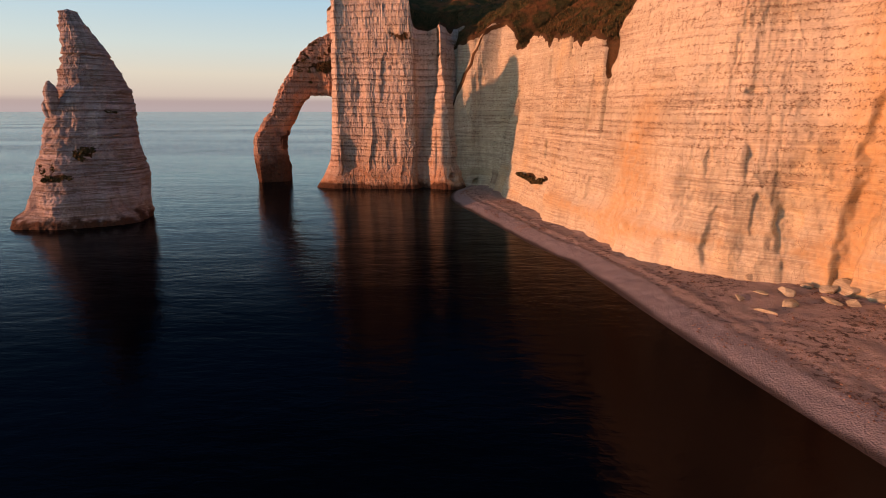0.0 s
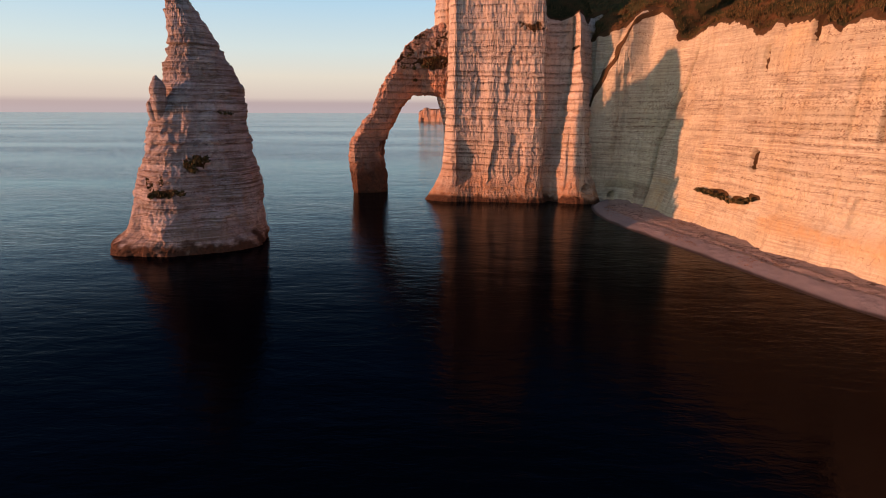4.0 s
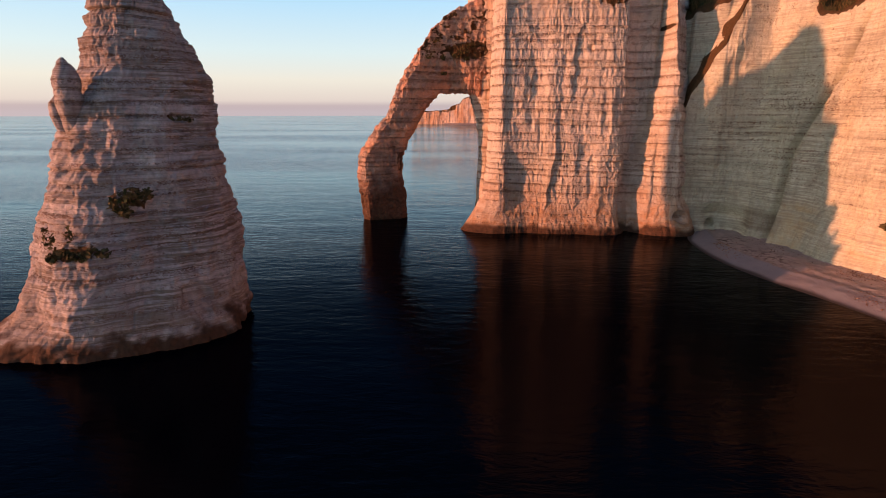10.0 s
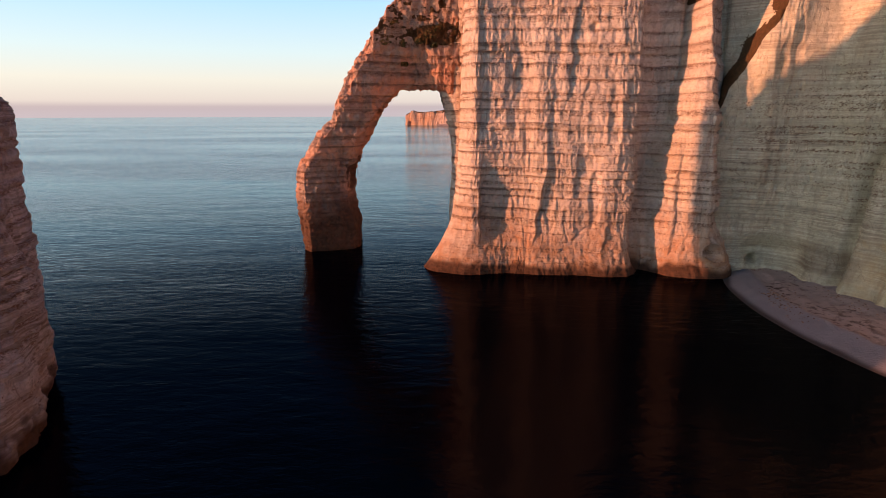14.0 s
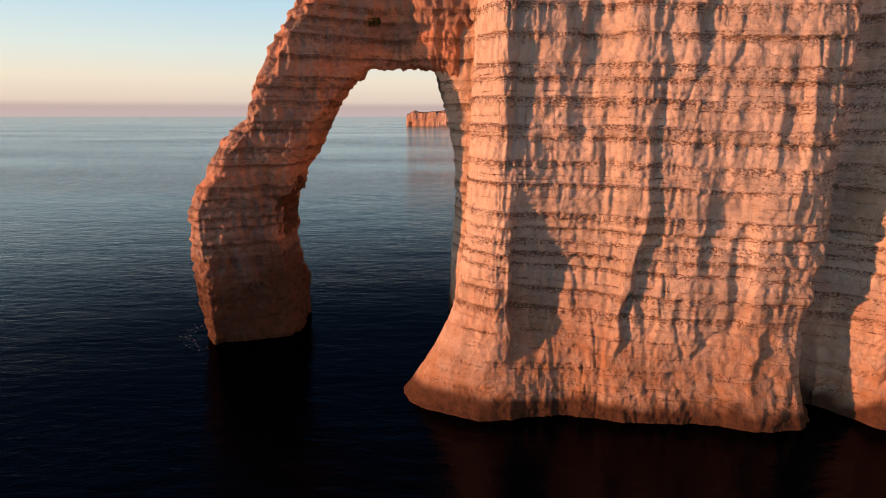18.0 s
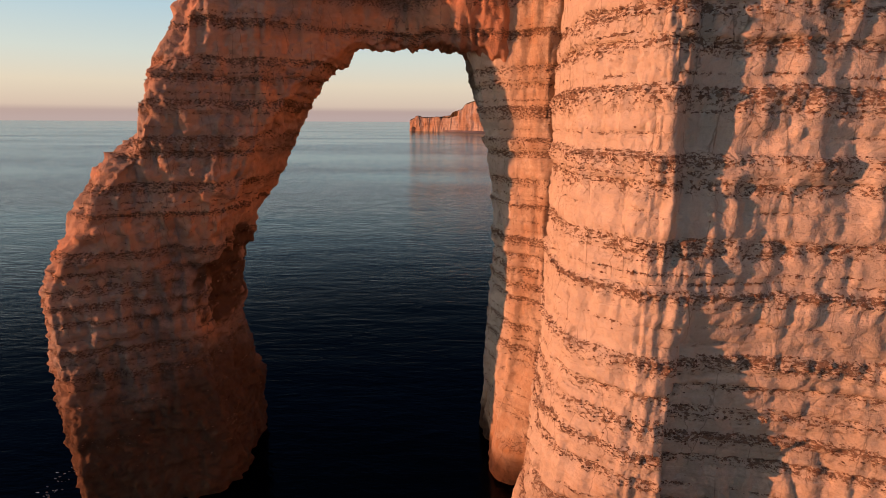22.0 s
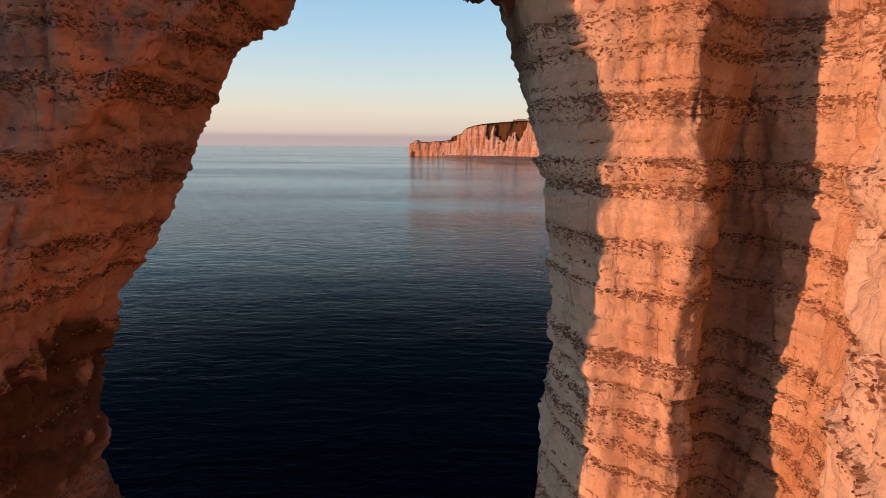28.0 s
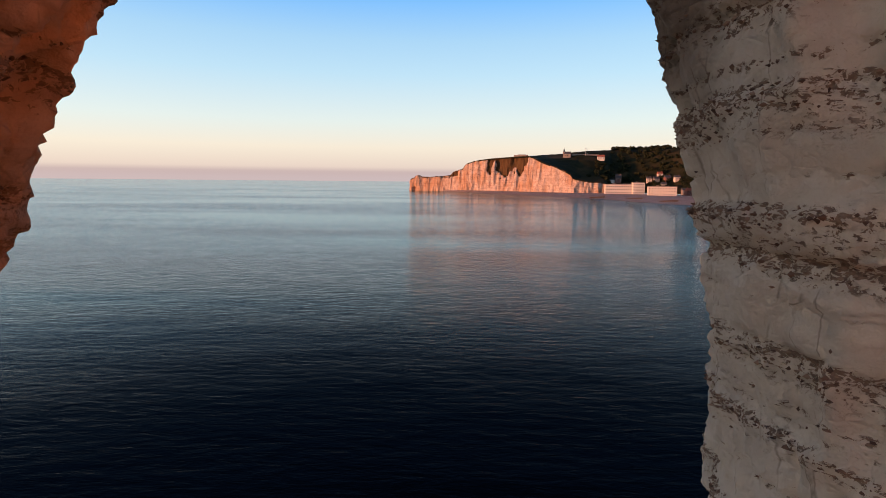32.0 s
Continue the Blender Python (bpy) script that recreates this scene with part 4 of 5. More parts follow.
# ---- flint nodules that stand out of the layers beside the camera's way ----
def nodules(P, flint, count, owner, seed, inward=1.0):
    pick = np.random.RandomState(seed)
    string = smooth(0.05, 0.5, fbm(P[..., 0] * 0.9, P[..., 1] * 0.9, P[..., 2] * 2.5, 3, 55))
    weight = (np.clip(flint - 0.2, 0, 1) * (0.15 + string) + 0.0002 * (flint > 0)).ravel()
    at = pick.choice(weight.size, count, replace=False, p=weight / weight.sum())
    N = np.cross(np.gradient(P, axis=1), np.gradient(P, axis=0)).reshape(-1, 3)[at]
    N /= np.linalg.norm(N, axis=1)[:, None] + 1e-9
    c = P.reshape(-1, 3)[at] + pick.uniform(-0.03, 0.03, (count, 3)) - inward * N * 0.03
    bm = bmesh.new()
    for p in ((1, 0, 0), (0, 1, 0), (-1, 0, 0), (0, -1, 0), (0, 0, 1), (0, 0, -1)):
        bm.verts.new(p)
    v = np.array([p.co for p in bm.verts])
    f = np.array([(i, (i + 1) % 4, 4) for i in range(4)] + [((i + 1) % 4, i, 5) for i in range(4)])
    bm.free()
    size = pick.uniform(0.026, 0.07, (count, 1, 1)) * pick.uniform(0.6, 1.6, (count, 1, 3)) * np.array([1.15, 1.15, 0.8])
    V = c[:, None, :] + v[None] * size * pick.uniform(0.6, 1.3, (count, len(v), 1))
    F = (f[None] + (np.arange(count) * len(v))[:, None, None]).reshape(-1, 3)
    me = bpy.data.meshes.new("flint_rubble")
    me.from_pydata(V.reshape(-1, 3).tolist(), [], F.tolist())
    me.materials.append(FLINT)
    ob = new("flint_rubble", me)
    ob.parent = bpy.data.objects[owner]
    tagged(ob, "brown and grey flint nodules in the chalk", kind="stuff")


WALL_P, WALL_F = sow[0]
near = (WALL_P[..., 0] < -22) & (WALL_P[..., 1] < 231) & (WALL_P[..., 2] > 4) & (WALL_P[..., 2] < 46)
nodules(WALL_P, np.where(near, WALL_F, 0), 44000, "cliff_headland", 5)
nodules(sow[1][0], sow[1][1], 10000, "rock_arch", 6, 0.0)

# ---- the far coast ----
FAR = [(-30, 1480, 40), (-90, 1500, 32), (-132, 1506, 32), (-149, 1494, 28), (-152, 1486, 25), (-139, 1473, 33), (-131, 1468, 35), (-118, 1462, 30), (-92, 1445, 33), (-66, 1430, 32), (-57, 1422, 43), (-33, 1402, 49), (-22, 1390, 61), (16.8, 1360, 69), (86.5, 1307, 73),
       (101, 1295, 71), (123, 1275, 59), (144.6, 1255, 50), (165, 1235, 38), (172, 1230, 30), (202, 1225, 24), (228, 1225, 22), (236, 1232, 16)]


def far_shape(x, y, z, s):
    hole = -9.0 * np.exp(-((x + 142) / 2.6) ** 2) * smooth(10, 7, z)
    ribs = 2.4 * fbm(x * .035, y * .035, z * .012, 3, 121) + 2.2 * ridged(s * 0.075, z * 0.02, 123) + 1.0 * ridged(s * 0.2, z * 0.03, 124)
    reach = np.exp(-((x - 58) / 42) ** 4) * smooth(10, 46, z) + 0.9 * smooth(-30, -45, x) * smooth(26, 38, z)
    plants = smooth(0.0, 0.16, 0.5 * fbm(x * .05, y * .05, z * .025, 5, 122, 0.6) + 1.0 * reach - 0.66)
    return hole + ribs + 2.0 * np.clip(1 - z / 12, 0, 1) - 5 * plants, np.clip(plants * 1.3, 0, 1)


cliff("cliff_far", FAR, 76, 0.9, 0.10, far_shape, CHALK_FAR, "distant chalk cliff glowing in evening sun", lambda p: 0.9, 2.2, tide_dark=False,
      rust_bounce=lambda x, y, z: np.clip(0.7 * smooth(-0.1, 0.5, fbm(x * .035, y * .035, z * .03, 4, 125)) + 0.55 * smooth(-55, -85, x), 0, 0.8))


def far_land():
    """The downs and the wooded valley side behind the far cliff and the town."""
    edge = [(x + 0.045 * t, y + 0.085 * t, t) for x, y, t in FAR[11:]] + [(250, 1226, 8), (300, 1205, 6), (350, 1150, 6), (420, 1040, 6), (560, 900, 6), (900, 760, 6)]
    line = spline(edge, lambda p: 3.0)
    far = np.concatenate([[-2.0, 0.0, 2.0], np.linspace(6, 420, 80)])[:, None]
    X, Y = line[None, :, 0] + 0.30 * far, line[None, :, 1] + 0.95 * far
    top = line[None, :, 2]
    goal = np.interp(X, [-70, -57, -30, 0, 90, 180, 240, 330, 500, 1000], [44, 48, 58, 74, 79, 84, 90, 96, 95, 95])
    Z = top + (np.maximum(goal, top) - top) * smooth(-10, 190 + 60 * smooth(200, 320, X), far) + 0.9 * fbm(X * .03, Y * .03, 0 * X, 4, 131) * smooth(0, 20, far) - 2.2 * (far < 0) + 0.3
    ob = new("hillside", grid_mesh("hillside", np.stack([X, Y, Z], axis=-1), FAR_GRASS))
    tagged(ob, "dark wooded and grassy hillside above the town", "hill", kind="structure")
    return X, Y, Z, far + 0 * X


HILL = far_land()


def hill_z(x, y):
    X, Y, Z = HILL[:3]
    k = np.argmin((X - x) ** 2 + (Y - y) ** 2)
    return float(Z.ravel()[k])


def far_beach():
    shore = np.array([(-76, 1432), (-40, 1368), (15, 1255), (98, 1110), (156, 1008), (187, 884), (222, 802), (240, 720), (235, 640), (215, 560)], dtype=float)
    back = np.array([(-60, 1436), (-20, 1394), (50, 1340), (150, 1256), (240, 1226), (330, 1150), (380, 1040), (400, 900), (400, 760), (360, 600)], dtype=float)
    a, b = spline(shore, lambda p: 4.0), spline(back, lambda p: 4.0)
    t = np.linspace(0, 1, 180)
    a = np.stack([np.interp(t, np.linspace(0, 1, len(a)), a[:, i]) for i in (0, 1)], axis=1)
    b = np.stack([np.interp(t, np.linspace(0, 1, len(b)), b[:, i]) for i in (0, 1)], axis=1)
    f = np.linspace(-0.1, 1, 40)[:, None]
    X = a[None, :, 0] + (b - a)[None, :, 0] * f
    Y = a[None, :, 1] + (b - a)[None, :, 1] * f
    Z = np.where(f < 0, f * 20, 3.4 * smooth(0, 0.45, f)) + 0.15 * fbm(X * .08, Y * .08, 0 * X, 3, 133)
    ob = new("far_beach", grid_mesh("far_beach", np.stack([X, Y, Z], axis=-1), SHINGLE, {"wet": smooth(0.04, 0.0, f) + 0 * X}))
    tagged(ob, "long pale shingle beach in front of the town", "beach", kind="structure")


far_beach()


# ---- the town ----
def plain_material(name, a, b, scale, rough=0.85, bump=0.3):
    m = Nodes(name, rough, 0.25)
    col = m.mix(m.ramp(m.noise(scale, 5), (0.35, 0.0), (0.65, 1.0)), a, b)
    return m.done(col, m.bump(m.noise(scale * 6, 4), bump, 0.05))


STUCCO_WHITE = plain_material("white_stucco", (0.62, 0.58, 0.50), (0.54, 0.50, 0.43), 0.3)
BRICK_RED = plain_material("red_brick", (0.24, 0.10, 0.07), (0.18, 0.08, 0.06), 0.8)
SLATE = plain_material("slate", (0.07, 0.075, 0.085), (0.045, 0.05, 0.06), 0.9, 0.6)
TILE_RED = plain_material("red_roof_tiles", (0.32, 0.10, 0.06), (0.24, 0.08, 0.05), 0.9)
STONE = plain_material("grey_stone", (0.25, 0.22, 0.19), (0.18, 0.16, 0.14), 0.6)
TIMBER = plain_material("weathered_timber", (0.08, 0.06, 0.045), (0.05, 0.04, 0.03), 1.5)
METAL = plain_material("grey_metal", (0.25, 0.25, 0.26), (0.20, 0.20, 0.21), 2.0, 0.5)
PAINT = plain_material("white_paint", (0.65, 0.64, 0.60), (0.58, 0.57, 0.53), 2.0, 0.6)
PANE = Nodes("window_glass", 0.08, 0.6).done((0.02, 0.025, 0.03))


def box(bm, x0, x1, y0, y1, z0, z1, bevel=0.0):
    v = [bm.verts.new(p) for p in ((x0, y0, z0), (x1, y0, z0), (x1, y1, z0), (x0, y1, z0), (x0, y0, z1), (x1, y0, z1), (x1, y1, z1), (x0, y1, z1))]
    faces = [bm.faces.new([v[i] for i in q]) for q in ((3, 2, 1, 0), (4, 5, 6, 7), (0, 1, 5, 4), (1, 2, 6, 5), (2, 3, 7, 6), (3, 0, 4, 7))]
    if bevel:
        bmesh.ops.bevel(bm, geom=list({e for f in faces for e in f.edges}), offset=bevel, segments=1, affect="EDGES")


def mesh_of(name, bm, material):
    me = bpy.data.meshes.new(name)
    bm.to_mesh(me)
    bm.free()
    me.materials.append(material)
    return me


def boxes(name, rows, material, bevel=0.0):
    bm = bmesh.new()
    for r in rows:
        box(bm, *r, bevel)
    return mesh_of(name, bm, material)


def gable(name, w, d, z0, h, material, over=0.4):
    bm = bmesh.new()
    a, b = w / 2 + over, d / 2 + over
    v = [bm.verts.new(p) for p in ((-a, -b, z0), (a, -b, z0), (a, b, z0), (-a, b, z0), (-a, 0, z0 + h), (a, 0, z0 + h))]
    for q in ((0, 1, 5, 4), (2, 3, 4, 5), (1, 2, 5), (3, 0, 4), (3, 2, 1, 0)):
        bm.faces.new([v[i] for i in q])
    return mesh_of(name, bm, material)


FRAME_MESH = boxes("window_frame", [(-0.75, 0.75, -0.06, 0.05, 0, 0.1), (-0.75, 0.75, -0.06, 0.05, 1.5, 1.6), (-0.75, -0.65, -0.06, 0.05, 0.1, 1.5), (0.65, 0.75, -0.06, 0.05, 0.1, 1.5), (-0.04, 0.04, -0.05, 0.05, 0.1, 1.5)], PAINT)
PANE_MESH = boxes("pane", [(-0.65, 0.65, -0.02, 0.02, 0.1, 1.5)], PANE)


def windows(parent, x0, x1, y, floors, z0, storey, count, scale=1.0):
    for f in range(floors):
        for k in range(count):
            w = part("window", FRAME_MESH, parent)
            w.location = (x0 + (x1 - x0) * (k + 0.5) / count, y - 0.06, z0 + f * storey)
            w.scale = (scale, 1, scale)
            part("pane", PANE_MESH, w)


def flat_block(name, label, x, y, z, turn, w, d, h, floors, bays, balconies=False):
    base = tagged(new(name), label, "building", group="houses of the town")
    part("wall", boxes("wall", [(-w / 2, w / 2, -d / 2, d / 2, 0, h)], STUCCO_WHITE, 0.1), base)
    part("roof", boxes("roof", [(-w / 2 - 0.3, w / 2 + 0.3, -d / 2 - 0.3, d / 2 + 0.3, h, h + 0.5), (-w / 5, -w / 10, -2, 2, h + 0.5, h + 2.2), (w / 5, w / 4, -1, 2, h + 0.5, h + 1.8)], STONE, 0.05), base)
    windows(base, -w / 2 + 1, w / 2 - 1, -d / 2, floors, 1.6, (h - 1) / floors, bays, 1.35)
    if balconies:
        for f in range(1, floors):
            for k in range(bays // 2):
                bx = -w / 2 + 1 + (w - 2) * (2 * k + 1) / bays
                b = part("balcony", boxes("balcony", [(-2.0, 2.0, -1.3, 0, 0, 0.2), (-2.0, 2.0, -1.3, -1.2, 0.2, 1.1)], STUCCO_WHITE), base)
                b.location = (bx, -d / 2, 1.2 + f * (h - 1) / floors)
    base.matrix_world = pose(x, y, z, 0, 0, turn)
    return base


def small_house(label, x, y, turn, w, d, h, roof_h, wall_mat, roof_mat, floors=2, bays=3, chimney=True):
    base = tagged(new("house"), label, "house", group="houses of the town")
    part("wall", boxes("wall", [(-w / 2, w / 2, -d / 2, d / 2, -3, h)], wall_mat, 0.05), base)
    roof = part("roof", gable("roof", w, d, h, roof_h, roof_mat), base)
    windows(base, -w / 2 + 0.6, w / 2 - 0.6, -d / 2, floors, 0.9, h / floors, bays)
    if chimney:
        part("chimney", boxes("chimney", [(w / 4, w / 4 + 0.9, -0.4, 0.5, h + roof_h * 0.4, h + roof_h + 1.2)], BRICK_RED), roof)
    base.matrix_world = pose(x, y, hill_z(x, y) + 0.4, 0, 0, turn)
    return base


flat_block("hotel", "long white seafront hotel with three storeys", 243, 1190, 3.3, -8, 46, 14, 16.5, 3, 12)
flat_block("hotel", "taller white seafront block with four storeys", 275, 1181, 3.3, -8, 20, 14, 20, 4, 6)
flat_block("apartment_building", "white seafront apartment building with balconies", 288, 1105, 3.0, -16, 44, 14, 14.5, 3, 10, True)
small_house("red-roofed white house on the hill crest", 251, 1345, -10, 14, 9, 5.5, 4, STUCCO_WHITE, TILE_RED)
small_house("brick villa with steep slate roofs on the hillside", 268, 1275, -15, 11, 9, 9, 6, BRICK_RED, SLATE, 3)
small_house("low pale house beside the brick villa", 255, 1272, -15, 9, 7, 4.5, 2.5, STUCCO_WHITE, SLATE, 1)
small_house("wide house with a pale metal roof", 280, 1243, -12, 25, 10, 5, 3.5, STONE, METAL, 1, 6, False)
for hx, hy, hw, wall, roof in ((322, 1262, 9, STUCCO_WHITE, SLATE), (333, 1255, 10, STONE, SLATE), (345, 1270, 9, STUCCO_WHITE, TILE_RED), (350, 1245, 11, BRICK_RED, SLATE), (362, 1230, 10, STUCCO_WHITE, SLATE),
                               (335, 1222, 9, STONE, SLATE), (318, 1190, 12, BRICK_RED, SLATE), (332, 1170, 10, STUCCO_WHITE, SLATE), (345, 1150, 12, STONE, SLATE), (338, 1120, 11, BRICK_RED, TILE_RED), (352, 1095, 12, STUCCO_WHITE, SLATE), (346, 1060, 10, BRICK_RED, SLATE)):
    small_house("small town house with a pitched slate roof" if roof is SLATE else "small town house with a red tiled roof", hx, hy, -15 + (hx * 7) % 30, hw, 8, 6.5, 4, wall, roof)


def chapel():
    base = tagged(new("chapel"), "small stone chapel with a spire on the cliff top", "chapel")
    part("nave", boxes("nave", [(-5, 8, -4, 4, -2, 6)], STONE, 0.1), base)
    r = part("roof", gable("roof", 13, 8, 6, 5.5, SLATE), base)
    r.location = (1.5, 0, 0)
    part("tower", boxes("tower", [(-8, -4.6, -1.8, 1.8, -2, 10)], STONE, 0.1), base)
    bm = bmesh.new()
    bmesh.ops.create_cone(bm, segments=8, radius1=2.3, radius2=0.05, depth=9.5)
    sp = part("spire", mesh_of("spire", bm, SLATE), base)
    sp.location = (-6.3, 0, 14.7)
    for k in range(3):
        w = part("window", FRAME_MESH, base)
        w.location, w.scale = (-2 + 3.4 * k, -4.05, 2), (0.7, 1, 1.5)
        part("pane", PANE_MESH, w)
    base.matrix_world = pose(186, 1366, hill_z(186, 1366) + 0.6, 0, 0, -20)


chapel()


def mast(x, y, h):
    bm = bmesh.new()
    bmesh.ops.create_cone(bm, segments=8, radius1=0.35, radius2=0.2, depth=h)
    bmesh.ops.translate(bm, verts=bm.verts, vec=(0, 0, h / 2))
    base = tagged(new("mast"), "thin white mast on the cliff top", "mast", group="masts")
    part("pole", mesh_of("pole", bm, PAINT), base)
    part("crossbar", boxes("crossbar", [(-1.4, 1.4, -0.1, 0.1, h * 0.72, h * 0.75)], PAINT), base)
    base.matrix_world = pose(x, y, hill_z(x, y) - 0.3, 0, 0, 10)


mast(224.5, 1365, 19)
mast(227.6, 1366, 16)
wall_low = tagged(new("garden_wall", boxes("garden_wall", [(-28, 28, -0.4, 0.4, -1, 1.8)], STONE, 0.05)), "long low stone wall on the cliff top", "wall")
wall_low.matrix_world = pose(225, 1368, hill_z(225, 1368) + 0.2, 0, 0, -4)
bunker = tagged(new("bunker", boxes("bunker", [(-14, 14, -4, 4, -2, 2.6), (-6, 9, -3, 3, 2.6, 3.6)], STONE, 0.2)), "low dark concrete bunker at the cliff edge", "bunker")
bunker.matrix_world = pose(86, 1330, hill_z(86, 1330) + 0.2, 0, 0, -20)

GROYNE = boxes("groyne", [(-0.4, 0.4, -11, 11, 0, 1.7)] + [(-0.55, 0.55, -11 + 2.2 * k, -10.6 + 2.2 * k, 0, 2.2) for k in range(11)], TIMBER, 0.04)
for gx, gy in ((166, 1035), (205, 985), (222, 905), (238, 850), (248, 800)):
    g = tagged(new("groyne", GROYNE), "dark timber groyne running down the beach", "groyne", group="groynes on the far beach")
    g.matrix_world = pose(gx, gy, 0.9, -4, 0, 62)


def boat(x, y, turn):
    bm = bmesh.new()
    rings = []
    for t, w, k in ((-2.6, 0.5, 0.35), (-1.4, 1.0, 0.1), (0.4, 1.05, 0.05), (1.8, 0.65, 0.2), (2.7, 0.06, 0.55)):
        rings.append([bm.verts.new(p) for p in ((t, -w, 0.9 + k * 0.3), (t, -w * 0.6, k), (t, w * 0.6, k), (t, w, 0.9 + k * 0.3))])
    for a, b in zip(rings[:-1], rings[1:]):
        for i in range(3):
            bm.faces.new((a[i], a[i + 1], b[i + 1], b[i]))
    base = tagged(new("rowing_boat"), "small white boat drawn up on the shingle", "boat", group="boats on the far beach")
    part("hull", mesh_of("hull", bm, PAINT), base)
    part("thwart", boxes("thwart", [(-0.2, 0.2, -0.9, 0.9, 0.7, 0.78)], TIMBER), base)
    base.matrix_world = pose(x, y, 3.3, 0, 0, turn)


for i in range(9):
    boat(296 + 5 * i, 1070 - 13 * i, 20 + (i * 47) % 60)


# ---- woods on the far hill, one object of many crowns ----
def crowns(name, places, material, label, leaf=0.9, per=46):
    pick = np.random.RandomState(11)
    bm = bmesh.new()
    bmesh.ops.create_icosphere(bm, subdivisions=1, radius=1.0)
    v = np.array([q.co for q in bm.verts])
    f = np.array([[q.index for q in t.verts] for t in bm.faces])
    bm.free()
    V, F, n = [], [], 0
    for x, y, z, r, h in places:
        p = pick.normal(0, 1, (per, 3))
        p /= np.linalg.norm(p, axis=1)[:, None]
        p *= pick.uniform(0.35, 1.0, (per, 1)) ** 0.5
        c = np.stack([x + p[:, 0] * r, y + p[:, 1] * r, z + h * 0.55 + p[:, 2] * h * 0.45], axis=1)
        s = pick.uniform(0.6, 1.4, (per, 1, 1)) * leaf * r / 4
        w = c[:, None, :] + v[None] * s * pick.uniform(0.6, 1.25, (per, len(v), 1))
        V.append(w.reshape(-1, 3))
        F.append((f[None] + (n + np.arange(per) * len(v))[:, None, None]).reshape(-1, 3))
        n += per * len(v)
    me = bpy.data.meshes.new(name)
    me.from_pydata(np.vstack(V).tolist(), [], np.vstack(F).tolist())
    me.materials.append(material)
    return tagged(new(name, me), label, "trees", kind="stuff")


def leaf_material(name, a, b):
    m = Nodes(name, 0.9, 0.1)
    tone = m.t.nodes.new("ShaderNodeNewGeometry").outputs["Random Per Island"]
    return m.done(m.mix(tone, a, b), m.bump(m.noise(2.0, 4), 0.5, 0.2))


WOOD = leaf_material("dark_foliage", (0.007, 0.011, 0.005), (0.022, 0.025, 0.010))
BUSH = leaf_material("cliff_bush", (0.030, 0.042, 0.016), (0.15, 0.10, 0.04))


def woods():
    X, Y, Z, far = (a.ravel() for a in HILL)
    pick = np.random.RandomState(3)
    line = 236 + 0.30 * far
    ok = np.where(((X > line) & (X < 700) & (far > 12) & (far < 330)) | ((X > 195 + 0.3 * far) & (X <= line) & (far > 25) & (far < 110)))[0]
    keep = [(270, 1275), (255, 1272), (280, 1243), (251, 1345), (225, 1366)]
    places = []
    for i in pick.choice(ok, 1050, replace=False):
        if min((X[i] - a) ** 2 + (Y[i] + 6 - b) ** 2 for a, b in keep) > 150:
            places.append((X[i], Y[i], Z[i] - 0.8, pick.uniform(3.0, 5.5), pick.uniform(5, 9)))
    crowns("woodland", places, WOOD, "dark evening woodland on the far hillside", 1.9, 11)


woods()


# ---- fallen rocks on the beach ----
def boulder_mesh(seed, sx, sy, sz):
    pick = np.random.RandomState(seed)
    bm = bmesh.new()
    bmesh.ops.create_icosphere(bm, subdivisions=4, radius=1.0)
    v = np.array([p.co for p in bm.verts])
    cuts = pick.normal(0, 1, (9, 3))
    cuts /= np.linalg.norm(cuts, axis=1)[:, None]
    for c in cuts:
        d = v @ c
        v = v - np.clip(d - pick.uniform(0.45, 0.75), 0, None)[:, None] * c
    v += (0.07 * fbm(v[:, 0] * 2.4 + seed, v[:, 1] * 2.4, v[:, 2] * 2.4, 4, seed))[:, None] * v
    v *= (sx, sy, sz)
    for p, q in zip(bm.verts, v):
        p.co = q
    me = mesh_of("boulder", bm, CHALK_WARM)
    me.polygons.foreach_set("use_smooth", np.ones(len(me.polygons), dtype=bool))
    return me


def beach_z(x, y):
    ob = bpy.data.objects["beach"]
    co = np.empty(len(ob.data.vertices) * 3, dtype=np.float32)
    ob.data.vertices.foreach_get("co", co)
    co = co.reshape(-1, 3)
    return float(co[np.argmin((co[:, 0] - x) ** 2 + (co[:, 1] - y) ** 2), 2])


BOULDERS = [(50.4, 83.0, 1.9, 1.1, 0.75), (43.5, 74.9, 1.6, 0.8, 0.35), (44.0, 69.2, 1.7, 0.7, 0.35), (48.7, 71.9, 1.7, 1.2, 0.8), (50.9, 76.2, 1.5, 1.2, 0.9), (47.5, 76.2, 1.2, 0.7, 0.4), (57.4, 76.2, 1.6, 1.3, 0.9),
            (59.6, 75.4, 2.3, 1.7, 1.6), (61.6, 72.2, 1.8, 1.5, 1.2), (62.8, 69.5, 1.6, 1.3, 1.0), (54.6, 71.9, 1.5, 1.0, 0.6), (57.0, 70.7, 1.3, 1.1, 0.7), (46.6, 86.6, 1.0, 0.8, 0.6), (41.2, 94.0, 0.9, 0.7, 0.5),
            (44.6, 88.6, 0.7, 0.6, 0.4), (60.6, 68.2, 1.2, 0.9, 0.7), (55.4, 78.0, 1.1, 0.8, 0.6), (64.4, 66.0, 1.9, 1.4, 1.1)]
for k, (bx, by, a, b, c) in enumerate(BOULDERS):
    ob = tagged(new("boulder", boulder_mesh(200 + k, a, b, c)), "broad pale slab of fallen chalk on the shingle" if c < 0.5 else "pale block of fallen chalk lying on the shingle", "boulder", group="fallen rocks on the beach")
    ob.matrix_world = pose(bx, by, beach_z(bx, by) + c * 0.45, 0, 0, (k * 67) % 180)


